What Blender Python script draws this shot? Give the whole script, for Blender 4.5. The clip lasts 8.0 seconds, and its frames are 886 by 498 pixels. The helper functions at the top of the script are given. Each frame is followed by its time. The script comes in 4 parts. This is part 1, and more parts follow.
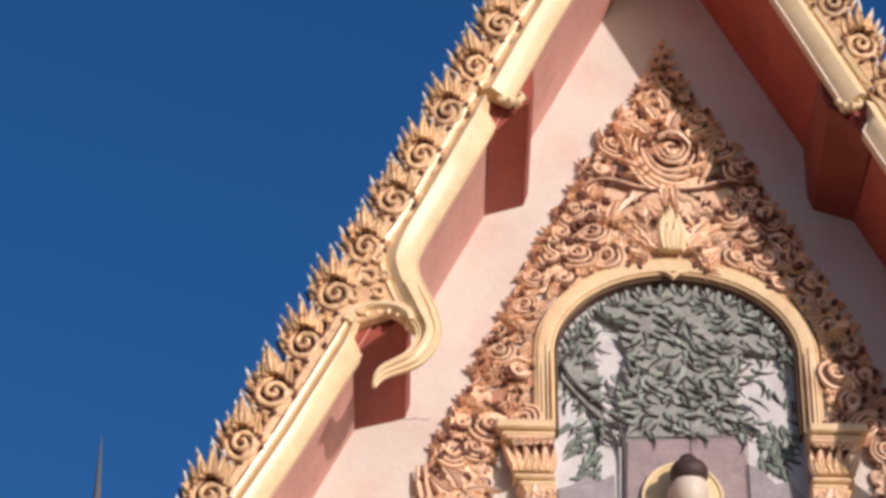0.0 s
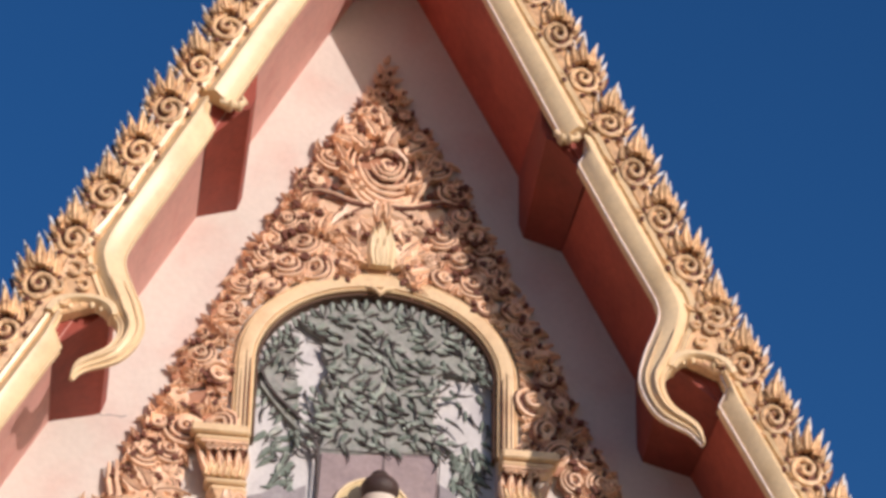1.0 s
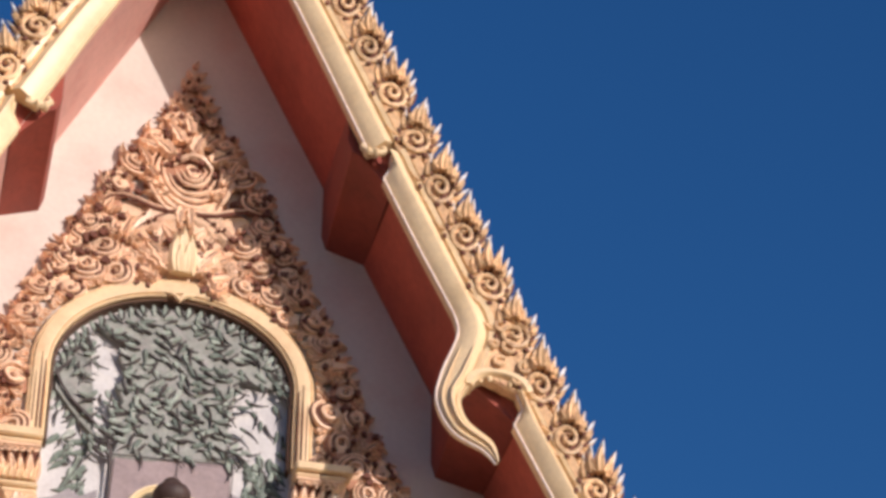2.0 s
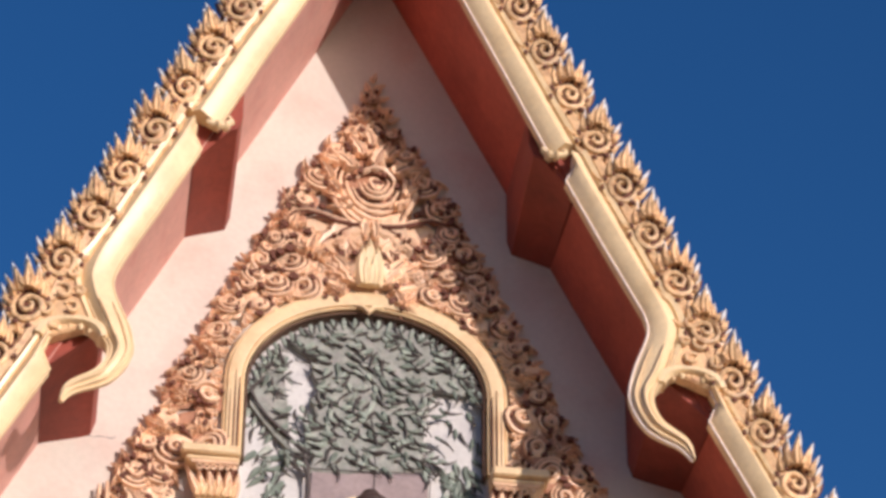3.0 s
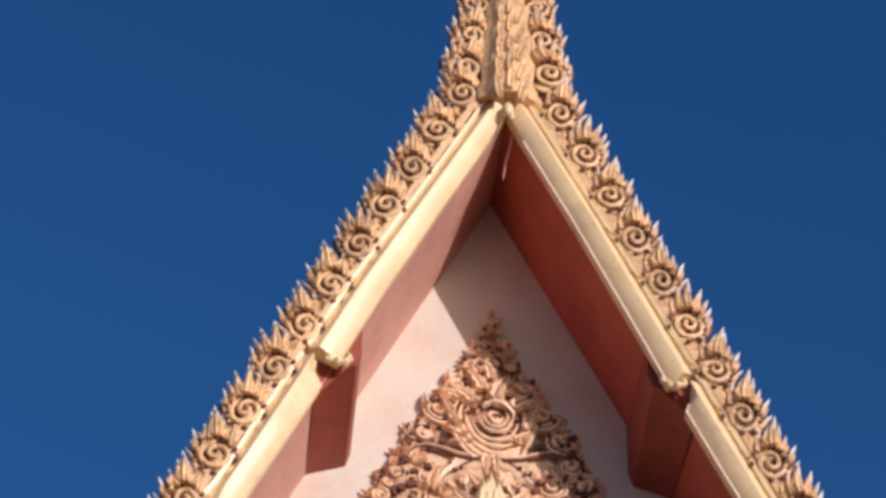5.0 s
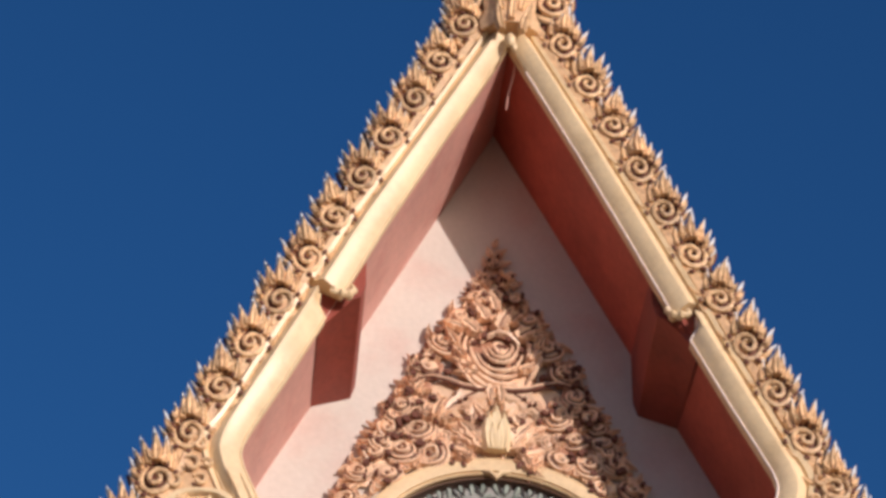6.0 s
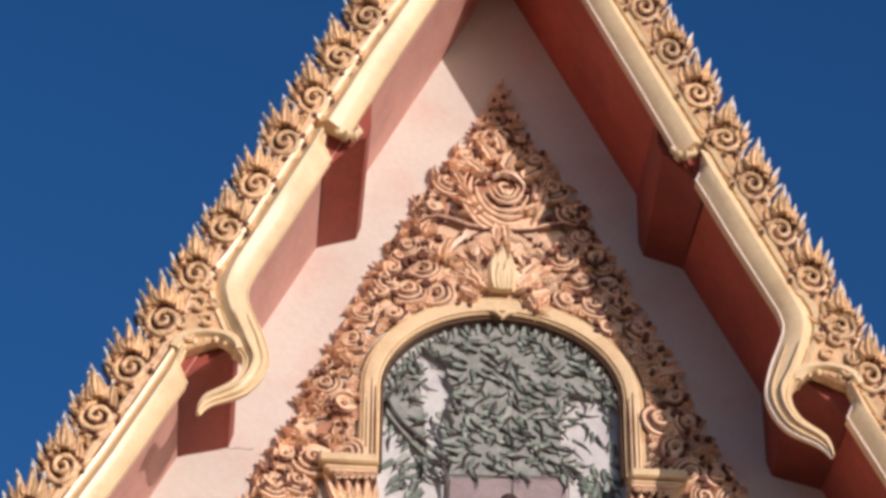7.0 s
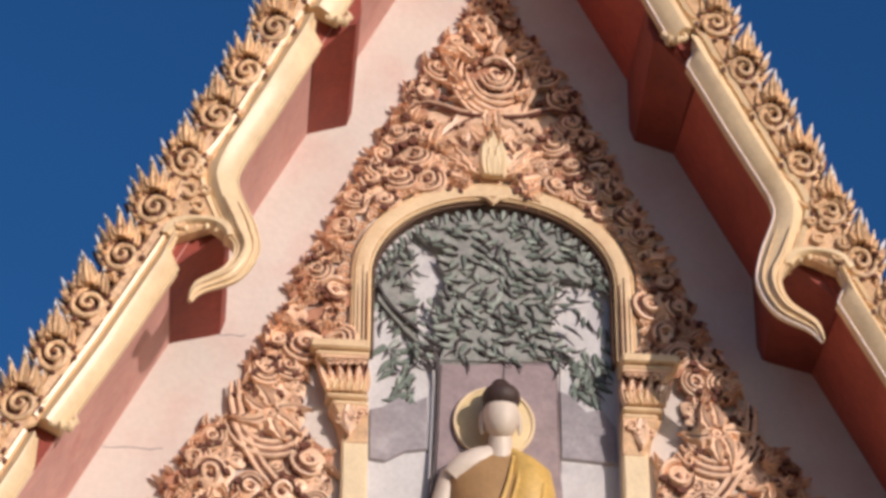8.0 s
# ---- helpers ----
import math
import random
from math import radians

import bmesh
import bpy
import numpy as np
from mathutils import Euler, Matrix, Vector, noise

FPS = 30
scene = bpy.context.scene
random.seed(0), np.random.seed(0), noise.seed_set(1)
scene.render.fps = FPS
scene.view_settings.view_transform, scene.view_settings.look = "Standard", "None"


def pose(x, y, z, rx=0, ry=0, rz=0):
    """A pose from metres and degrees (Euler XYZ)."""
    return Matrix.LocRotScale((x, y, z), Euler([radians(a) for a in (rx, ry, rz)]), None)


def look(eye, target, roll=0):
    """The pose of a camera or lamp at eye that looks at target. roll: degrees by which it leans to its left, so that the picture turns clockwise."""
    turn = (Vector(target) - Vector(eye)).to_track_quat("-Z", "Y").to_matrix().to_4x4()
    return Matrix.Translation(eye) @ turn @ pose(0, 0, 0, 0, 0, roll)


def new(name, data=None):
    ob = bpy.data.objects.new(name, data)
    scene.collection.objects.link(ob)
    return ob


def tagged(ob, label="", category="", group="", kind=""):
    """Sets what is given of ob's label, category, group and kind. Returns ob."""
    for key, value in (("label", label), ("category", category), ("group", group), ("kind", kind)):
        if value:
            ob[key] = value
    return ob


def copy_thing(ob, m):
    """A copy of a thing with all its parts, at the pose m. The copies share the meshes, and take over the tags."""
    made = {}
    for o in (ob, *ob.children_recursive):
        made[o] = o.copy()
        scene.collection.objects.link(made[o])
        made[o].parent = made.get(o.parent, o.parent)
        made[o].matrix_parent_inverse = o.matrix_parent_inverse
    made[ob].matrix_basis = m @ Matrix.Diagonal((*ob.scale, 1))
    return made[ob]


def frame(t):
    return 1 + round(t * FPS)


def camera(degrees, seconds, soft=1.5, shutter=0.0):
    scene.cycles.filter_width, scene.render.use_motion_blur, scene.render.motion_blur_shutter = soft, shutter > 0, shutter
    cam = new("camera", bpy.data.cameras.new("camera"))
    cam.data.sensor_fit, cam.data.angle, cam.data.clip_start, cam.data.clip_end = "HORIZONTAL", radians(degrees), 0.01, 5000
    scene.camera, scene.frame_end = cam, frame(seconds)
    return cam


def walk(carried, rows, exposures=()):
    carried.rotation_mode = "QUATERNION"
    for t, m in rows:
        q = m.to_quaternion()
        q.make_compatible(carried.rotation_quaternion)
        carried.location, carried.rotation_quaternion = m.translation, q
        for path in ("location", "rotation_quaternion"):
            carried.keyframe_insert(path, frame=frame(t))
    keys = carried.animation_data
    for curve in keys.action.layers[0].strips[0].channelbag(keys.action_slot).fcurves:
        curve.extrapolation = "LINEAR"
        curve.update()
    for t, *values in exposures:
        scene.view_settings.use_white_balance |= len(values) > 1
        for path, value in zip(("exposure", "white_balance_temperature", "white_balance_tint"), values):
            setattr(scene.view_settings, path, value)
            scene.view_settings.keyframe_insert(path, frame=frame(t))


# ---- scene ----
# ---- camera ----
cam = camera(17.0, 8.0, soft=3.4)
EYE = (-1.478, -13.064, 1.598)
TURNS = [  # seconds, then the camera's turn about x, y and z in degrees
    (0.0, 124.084, -0.133, -1.254), (0.5, 124.334, -0.547, -5.699), (1.0, 124.329, -0.809, -8.484),
    (1.5, 124.299, -0.702, -10.561), (1.7, 124.384, -0.686, -11.980), (2.2, 124.720, -0.450, -13.000),
    (2.8, 124.829, -0.256, -9.988), (3.0, 124.674, -0.203, -8.343), (3.5, 124.528, 0.348, -5.733),
    (4.0, 126.423, 0.540, -5.370), (4.5, 128.401, 0.050, -5.740), (4.7, 128.945, -0.389, -5.925),
    (5.2, 129.180, -0.750, -5.830), (5.8, 128.185, -0.658, -5.603), (6.0, 127.836, -0.404, -5.526),
    (6.5, 126.457, -0.198, -5.416), (7.0, 124.753, -0.286, -5.308), (7.5, 123.489, -0.289, -5.188),
    (8.0, 122.549, -0.042, -5.356)]
walk(cam, [(t, pose(*EYE, rx, ry, rz)) for t, rx, ry, rz in TURNS], exposures=[(0.0, 0.06), (1.0, 0.08), (1.5, 0.13), (2.2, 0.23), (3.0, 0.21), (3.5, 0.11), (4.0, 0.07), (4.7, 0.06), (6.0, -0.02), (7.0, 0.0), (8.0, -0.08)])

# ---- sky and sun ----
SUN = Vector((0.67, -1.0, 0.22)).normalized()
world = bpy.data.worlds.new("sky")
scene.world = world
world.use_nodes = True
sky = world.node_tree.nodes.new("ShaderNodeTexSky")
sky.sky_type, sky.sun_disc = "NISHITA", False
sky.sun_elevation = math.asin(SUN.z)
sky.sun_rotation = math.atan2(SUN.x, SUN.y)
sky.air_density, sky.dust_density, sky.ozone_density = 0.9, 1.7, 4.0
tint = world.node_tree.nodes.new("ShaderNodeHueSaturation")
tint.inputs["Hue"].default_value, tint.inputs["Saturation"].default_value = 0.508, 1.16
world.node_tree.links.new(sky.outputs[0], tint.inputs["Color"])
world.node_tree.links.new(tint.outputs[0], world.node_tree.nodes["Background"].inputs[0])
world.node_tree.nodes["Background"].inputs[1].default_value = 0.117
lamp = bpy.data.lights.new("sun", "SUN")
lamp.energy, lamp.angle, lamp.color = 3.4, radians(0.6), (1.0, 0.86, 0.795)
sun = new("sun", lamp)
sun.matrix_world = look(SUN * 60, (0, 0, 0))

# ---- materials ----


def paint(name, colour, rough=0.6, vary=0.12, scale=6.0, bump=0.15, fine=60.0, metal=0.0, stain=None, stain_amount=0.35, island=0.0):
    """A painted surface: two scales of tone, fine relief and, where given, stains of another colour."""
    m = bpy.data.materials.new(name)
    m.use_nodes = True
    nt = m.node_tree
    n, l = nt.nodes, nt.links
    bsdf = n["Principled BSDF"]
    where = n.new("ShaderNodeTexCoord")
    big, small = n.new("ShaderNodeTexNoise"), n.new("ShaderNodeTexNoise")
    big.inputs["Scale"].default_value, big.inputs["Detail"].default_value = scale, 5
    small.inputs["Scale"].default_value, small.inputs["Detail"].default_value = fine, 4
    geo = n.new("ShaderNodeNewGeometry")
    for tex in (big, small):
        l.new(geo.outputs["Position"], tex.inputs["Vector"])
    tone = n.new("ShaderNodeMapRange")
    tone.inputs["From Min"].default_value, tone.inputs["From Max"].default_value = 0.3, 0.7
    tone.inputs["To Min"].default_value, tone.inputs["To Max"].default_value = 1 - vary, 1 + vary
    l.new(big.outputs["Fac"], tone.inputs["Value"])
    tone2 = n.new("ShaderNodeMapRange")
    tone2.inputs["From Min"].default_value, tone2.inputs["From Max"].default_value = 0.3, 0.7
    tone2.inputs["To Min"].default_value, tone2.inputs["To Max"].default_value = 1 - vary * 0.7, 1 + vary * 0.7
    l.new(small.outputs["Fac"], tone2.inputs["Value"])
    times = n.new("ShaderNodeMath")
    times.operation = "MULTIPLY"
    l.new(tone.outputs[0], times.inputs[0])
    l.new(tone2.outputs[0], times.inputs[1])
    value = times.outputs[0]
    if island:
        info = n.new("ShaderNodeObjectInfo")
        rnd = n.new("ShaderNodeMapRange")
        rnd.inputs["To Min"].default_value, rnd.inputs["To Max"].default_value = 1 - island, 1 + island
        l.new(info.outputs["Random"], rnd.inputs["Value"])
        t3 = n.new("ShaderNodeMath")
        t3.operation = "MULTIPLY"
        l.new(value, t3.inputs[0])
        l.new(rnd.outputs[0], t3.inputs[1])
        value = t3.outputs[0]
    base = n.new("ShaderNodeMix")
    base.data_type = "RGBA"
    base.inputs["A"].default_value = (*colour, 1)
    base.inputs["B"].default_value = (*(stain or colour), 1)
    if stain:
        patch = n.new("ShaderNodeTexNoise")
        patch.inputs["Scale"].default_value, patch.inputs["Detail"].default_value = scale * 1.7, 7
        l.new(geo.outputs["Position"], patch.inputs["Vector"])
        ramp = n.new("ShaderNodeMapRange")
        ramp.inputs["From Min"].default_value, ramp.inputs["From Max"].default_value = 0.5, 0.72
        ramp.inputs["To Max"].default_value = stain_amount
        l.new(patch.outputs["Fac"], ramp.inputs["Value"])
        l.new(ramp.outputs[0], base.inputs["Factor"])
    else:
        base.inputs["Factor"].default_value = 0
    mul = n.new("ShaderNodeVectorMath")
    mul.operation = "SCALE"
    l.new(base.outputs["Result"], mul.inputs[0])
    l.new(value, mul.inputs["Scale"])
    l.new(mul.outputs[0], bsdf.inputs["Base Color"])
    bsdf.inputs["Roughness"].default_value = rough
    bsdf.inputs["Metallic"].default_value = metal
    b = n.new("ShaderNodeBump")
    b.inputs["Strength"].default_value, b.inputs["Distance"].default_value = bump, 0.01
    l.new(small.outputs["Fac"], b.inputs["Height"])
    l.new(b.outputs[0], bsdf.inputs["Normal"])
    return m


GOLD = paint("pale_gold_paint", (0.86, 0.655, 0.405), 0.36, 0.08, 3.0, 0.12, 40, stain=(0.60, 0.40, 0.20), stain_amount=0.4)
TUFT = paint("gold_tuft_paint", (0.78, 0.52, 0.29), 0.40, 0.18, 16.0, 0.5, 70, stain=(0.36, 0.16, 0.09), stain_amount=0.85, island=0.22)
BASE = paint("peach_crest_paint", (0.74, 0.48, 0.27), 0.5, 0.15, 12, 0.4, 60, stain=(0.42, 0.20, 0.12), stain_amount=0.7)
CARVE = paint("peach_gold_paint", (0.87, 0.60, 0.41), 0.36, 0.12, 8.0, 0.3, 70, stain=(0.62, 0.31, 0.19), stain_amount=0.55, island=0.12)
# Ground colour darkened to carry the shade between the scrolls.
BED = paint("orange_brown_shaded_ground_paint", (0.46, 0.22, 0.13), 0.5, 0.15, 9.0, 0.3, 60, stain=(0.40, 0.17, 0.10), stain_amount=0.6)
# Red-brown ground paint, used as well for shade painted into recesses and gaps.
GROUND_AND_SHADE = paint("red_brown_ground_and_shade_paint", (0.15, 0.05, 0.03), 0.7, 0.2, 10, 0.3, 60)
TIP = paint("pale_tip_paint", (0.72, 0.73, 0.76), 0.5, 0.1, 12, 0.2, 70)
ARCH_SHADE = paint("arch_shade_paint", (0.13, 0.07, 0.045), 0.7, 0.15, 10, 0.2, 50)
LOTUS = paint("bright_gold_paint", (0.84, 0.67, 0.43), 0.4, 0.08, 8, 0.2, 60)
FRAME = paint("arch_gold_paint", (0.84, 0.63, 0.385), 0.42, 0.08, 5, 0.15, 50, stain=(0.52, 0.28, 0.13), stain_amount=0.4)
WALL = paint("pinkish_white_plaster", (0.675, 0.605, 0.55), 0.8, 0.05, 1.6, 0.2, 30, stain=(0.65, 0.47, 0.42), stain_amount=0.7)
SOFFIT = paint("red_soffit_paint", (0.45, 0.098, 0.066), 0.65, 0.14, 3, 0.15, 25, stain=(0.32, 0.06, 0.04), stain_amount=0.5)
MAROON = paint("dark_maroon_paint", (0.29, 0.055, 0.036), 0.6, 0.15, 5, 0.15, 30, stain=(0.18, 0.04, 0.03), stain_amount=0.5)
LIP = paint("pink_white_edge_paint", (0.86, 0.74, 0.68), 0.45, 0.12, 30, 0.1, 90, stain=(0.6, 0.3, 0.25), stain_amount=0.5)
# Pinker copy of the soffit paint: the left slope's sunlight put into colour.
PALE_PINK = paint("sunlit_pink_soffit_paint", (0.66, 0.36, 0.31), 0.7, 0.10, 3, 0.15, 25, stain=(0.58, 0.25, 0.21), stain_amount=0.6)
TILE = paint("terracotta_roof_paint", (0.36, 0.12, 0.06), 0.6, 0.15, 2, 0.2, 20)
PANEL = paint("pale_sky_paint", (0.62, 0.60, 0.60), 0.75, 0.08, 5, 0.2, 40, stain=(0.45, 0.42, 0.45), stain_amount=0.5)
BARK = paint("mauve_trunk_paint", (0.34, 0.265, 0.27), 0.75, 0.12, 7, 0.3, 40, stain=(0.25, 0.20, 0.22), stain_amount=0.6)
CROWNPAINT = paint("grey_green_crown_paint", (0.29, 0.30, 0.275), 0.7, 0.2, 9, 0.5, 40, stain=(0.36, 0.33, 0.33), stain_amount=0.8)
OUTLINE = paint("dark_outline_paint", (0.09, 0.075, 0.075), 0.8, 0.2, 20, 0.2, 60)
LEAF = paint("grey_green_leaf_paint", (0.29, 0.34, 0.295), 0.65, 0.15, 12, 0.2, 60, stain=(0.40, 0.38, 0.37), stain_amount=0.8, island=0.35)
SPRAY = paint("deep_green_leaf_paint", (0.17, 0.21, 0.18), 0.65, 0.18, 12, 0.2, 60, stain=(0.24, 0.29, 0.25), stain_amount=0.6, island=0.25)
HILL = paint("grey_hill_paint", (0.33, 0.30, 0.32), 0.75, 0.15, 6, 0.2, 40, stain=(0.45, 0.43, 0.45), stain_amount=0.6)
SKIN = paint("cream_statue_paint", (0.72, 0.62, 0.52), 0.5, 0.06, 6, 0.1, 40)
HAIR = paint("dark_hair_paint", (0.06, 0.035, 0.03), 0.6, 0.15, 20, 0.3, 90)
ROBE = paint("golden_robe_paint", (0.66, 0.42, 0.12), 0.45, 0.12, 8, 0.2, 50)
CHEST_SHADE = paint("brown_chest_shade_paint", (0.42, 0.25, 0.11), 0.5, 0.1, 8, 0.2, 50)
HALO = paint("cream_gold_halo_paint", (0.74, 0.58, 0.32), 0.5, 0.06, 6, 0.1, 40)
STONE = paint("dark_grey_spire_plaster", (0.10, 0.11, 0.14), 0.7, 0.1, 1, 0.1, 10)
PAVE = paint("sandy_ground", (0.33, 0.208, 0.105), 0.9, 0.15, 0.5, 0.3, 8, stain=(0.26, 0.16, 0.08))

# ---- mesh building ----
CROWN = 10.27                      # height of the niche's crown, from which all heights h are taken


class Shape:
    """Vertices and faces of one mesh, in x, y and z."""

    def __init__(self):
        self.v, self.f, self.slot = [], [], []

    def add(self, verts, faces, slot=0):
        k = len(self.v)
        self.v += [tuple(p) for p in verts]
        self.f += [tuple(i + k for i in face) for face in faces]
        self.slot += [slot] * len(faces)
        return self

    def loft(self, rings, closed=True, caps=True, slot=0):
        n = len(rings[0])
        verts = [p for ring in rings for p in ring]
        faces = []
        for a in range(len(rings) - 1):
            for i in range(n if closed else n - 1):
                j = (i + 1) % n
                faces.append((a * n + i, a * n + j, (a + 1) * n + j, (a + 1) * n + i))
        if caps:
            faces.append(tuple(range(n))[::-1])
            faces.append(tuple((len(rings) - 1) * n + i for i in range(n)))
        return self.add(verts, faces, slot)

    def box(self, x0, x1, y0, y1, z0, z1, bevel=0.0, slot=0):
        def ring(z, g):
            return [(x0 + g, y0, z), (x1 - g, y0, z), (x1, y0 + g, z), (x1, y1 - g, z), (x1 - g, y1, z), (x0 + g, y1, z), (x0, y1 - g, z), (x0, y0 + g, z)]
        b = bevel or 0.002
        c = min(b, (z1 - z0) * 0.4)
        small = [[(x + (b if x < (x0 + x1) / 2 else -b), y + (b if y < (y0 + y1) / 2 else -b), z) for x, y, z in ring(z, b)] for z in (z0, z1)]
        return self.loft([small[0], ring(z0 + c, b), ring(z1 - c, b), small[1]], slot=slot)

    def tube(self, path, radii, sides=6, slot=0, flat=1.0):
        """A round bar along a path that lies about the x-z plane."""
        rings = []
        for i, p in enumerate(path):
            a, b = Vector(path[max(i - 1, 0)]), Vector(path[min(i + 1, len(path) - 1)])
            d = (b - a).normalized()
            side = d.cross(Vector((0, 1, 0)))
            side = side.normalized() if side.length > 1e-6 else Vector((1, 0, 0))
            up = side.cross(d).normalized()
            r = radii[i] if isinstance(radii, (list, tuple)) else radii
            rings.append([tuple(Vector(p) + side * (r * math.cos(q)) + up * (r * flat * math.sin(q))) for q in (2 * math.pi * k / sides for k in range(sides))])
        return self.loft(rings, slot=slot)

    def ball(self, c, rx, ry, rz, n=10, m=7, slot=0):
        rings = []
        for i in range(m + 1):
            u = math.pi * (0.03 + 0.94 * i / m)
            rings.append([(c[0] + rx * math.sin(u) * math.cos(2 * math.pi * k / n), c[1] + ry * math.sin(u) * math.sin(2 * math.pi * k / n), c[2] + rz * math.cos(u)) for k in range(n)])
        return self.loft(rings, slot=slot)

    def mesh(self, name, *mats, smooth=35):
        me = bpy.data.meshes.new(name)
        me.from_pydata(self.v, [], self.f)
        for m in mats:
            me.materials.append(m)
        me.polygons.foreach_set("material_index", self.slot)
        bm = bmesh.new()
        bm.from_mesh(me)
        bmesh.ops.recalc_face_normals(bm, faces=bm.faces)
        bm.to_mesh(me)
        bm.free()
        if smooth:
            me.shade_smooth()
            me.set_sharp_from_angle(angle=radians(smooth))
        return me


def part(name, mesh, parent, label="", m=None):
    ob = new(name, mesh)
    ob.parent = parent
    if m is not None:
        ob.matrix_local = m
    if label:
        ob["label"] = label
    return ob


def thing(name, label, category, place=(0, 0, 0), group="", kind="", mesh=None):
    ob = new(name, mesh)
    ob.location = place
    return tagged(ob, label, category, group, kind)


def flame(length, width, bend, thick, n=7):
    """A pointed leaf in the x-z plane that grows along z from the origin, with a raised rib towards -y."""
    rings = []
    for i in range(n):
        t = i / (n - 1)
        w = width * (math.sin(math.pi * (0.18 + 0.82 * t) ** 0.85) + 0.02) * 0.5
        x, z = bend * t * t * length, length * t
        rib = thick * (1 - 0.6 * t)
        rings.append([(x - w, 0, z), (x - 0.45 * w, -rib * 0.75, z), (x, -rib * (0.55 if t < 0.7 else 1), z), (x + 0.45 * w, -rib * 0.75, z), (x + w, 0, z), (x, 0.35 * thick, z)])
    return Shape().loft(rings)


def volute(radius, turns, bar, lift, flip=1, tail=0.0, n=34):
    """A scroll: a tapering bar that winds inwards and rises towards its eye."""
    path, radii = [], []
    if tail:
        for i in range(6):
            t = i / 6
            path.append((flip * (radius + tail * 0.25 * (1 - t) ** 2), 0, -tail * (1 - t)))
            radii.append(bar * (0.45 + 0.55 * t))
    for i in range(n):
        t = i / (n - 1)
        r = radius * (1 - t) ** 0.8 + bar * 0.25
        a = 2 * math.pi * turns * t
        path.append((flip * r * math.cos(a), -lift * t, r * math.sin(a)))
        radii.append(bar * (1 - 0.45 * t))
    s = Shape().tube(path, radii, 6)
    s.ball((0, -lift - bar * 0.3, 0), bar * 0.9, bar * 0.9, bar * 0.9, 8, 5)
    return s


def disc(radius, y0, y1, lobes=9, wobble=0.12, n=27):
    def ring(y, k):
        return [(k * radius * (1 + wobble * math.sin(lobes * a)) * math.cos(a), y, k * radius * (1 + wobble * math.sin(lobes * a)) * math.sin(a)) for a in (2 * math.pi * i / n for i in range(n))]
    return Shape().loft([ring(y1, 1), ring(y0 + 0.3 * (y1 - y0), 1), ring(y0, 0.85)])


def spin(x, y, z, degrees=0.0, size=1.0, flip=1):
    """A pose in the wall's plane: turned clockwise as the viewer sees it, scaled, and mirrored where flip is -1."""
    return Matrix.Translation((x, y, z)) @ Matrix.Rotation(radians(degrees), 4, "Y") @ Matrix.Diagonal((flip * size, size, size, 1))


def edge(h):
    """Half the width of the wall at height h, where it meets the soffit."""
    return (2.37 - h) / 2


# ---- ground and the body of the temple ----
g = Shape()
R0 = 3000
g.add([(-R0, -R0, 0), (R0, -R0, 0), (R0, R0, 0), (-R0, R0, 0)], [(0, 1, 2, 3)])
thing("ground", "dry sandy temple yard", "ground", kind="structure", mesh=g.mesh("ground", PAVE, smooth=0))

FLOOR_H = -2.35                    # the niche's foot
HALF, RISE, SPRING = 0.64, 0.50, -0.50


def arch(x, half=HALF, rise=RISE):
    return SPRING + rise * math.sqrt(max(0.0, 1 - (x / half) ** 2))


w = Shape()
EAVES = -4.20
ys = (0.0, 0.30)
xs = [HALF * math.sin(math.pi / 2 * i / 24) for i in range(-24, 25)]
top_x = edge(FLOOR_H)
for y in ys:                       # both faces: over the arch, either side of the niche, and below it
    over = [(x, y, CROWN + arch(x)) for x in xs] + [(x, y, CROWN + 2.37 - 2 * abs(x)) for x in xs]
    n = len(xs)
    w.add(over, [(i, i + 1, n + i + 1, n + i) for i in range(n - 1)])
    for s in (-1, 1):
        a = [(s * HALF, y, CROWN + FLOOR_H), (s * top_x, y, CROWN + FLOOR_H), (s * HALF, y, CROWN + 2.37 - 2 * HALF), (s * HALF, y, CROWN + SPRING)]
        w.add(a, [(0, 1, 2, 3)])
    w.add([(-top_x, y, CROWN + FLOOR_H), (top_x, y, CROWN + FLOOR_H), (edge(EAVES), y, CROWN + EAVES), (-edge(EAVES), y, CROWN + EAVES)], [(0, 1, 2, 3)])
reveal = [(-HALF, FLOOR_H)] + [(x, arch(x)) for x in xs] + [(HALF, FLOOR_H), (-HALF, FLOOR_H)]
for (xa, ha), (xb, hb) in zip(reveal, reveal[1:]):
    w.add([(xa, 0, CROWN + ha), (xb, 0, CROWN + hb), (xb, 0.30, CROWN + hb), (xa, 0.30, CROWN + ha)], [(0, 1, 2, 3)])
thing("wall_south", "pinkish white plastered gable wall with faint red stains", "wall", kind="structure", mesh=w.mesh("wall_south", WALL, smooth=0))
body = Shape()
body.box(-3.0, 3.0, 0.0, 0.30, 0, CROWN + EAVES)
body.box(-3.0, -2.7, 0.30, 9.0, 0, CROWN + EAVES)
body.box(2.7, 3.0, 0.30, 9.0, 0, CROWN + EAVES)
body.box(-3.0, 3.0, 9.0, 9.3, 0, CROWN + EAVES)
body.add([(-edge(EAVES), 9.0, CROWN + EAVES), (edge(EAVES), 9.0, CROWN + EAVES), (0, 9.0, CROWN + 2.37)], [(0, 1, 2)])
thing("wall_lower", "plain pinkish white plastered temple walls", "wall", kind="structure", mesh=body.mesh("wall_lower", WALL, smooth=0))

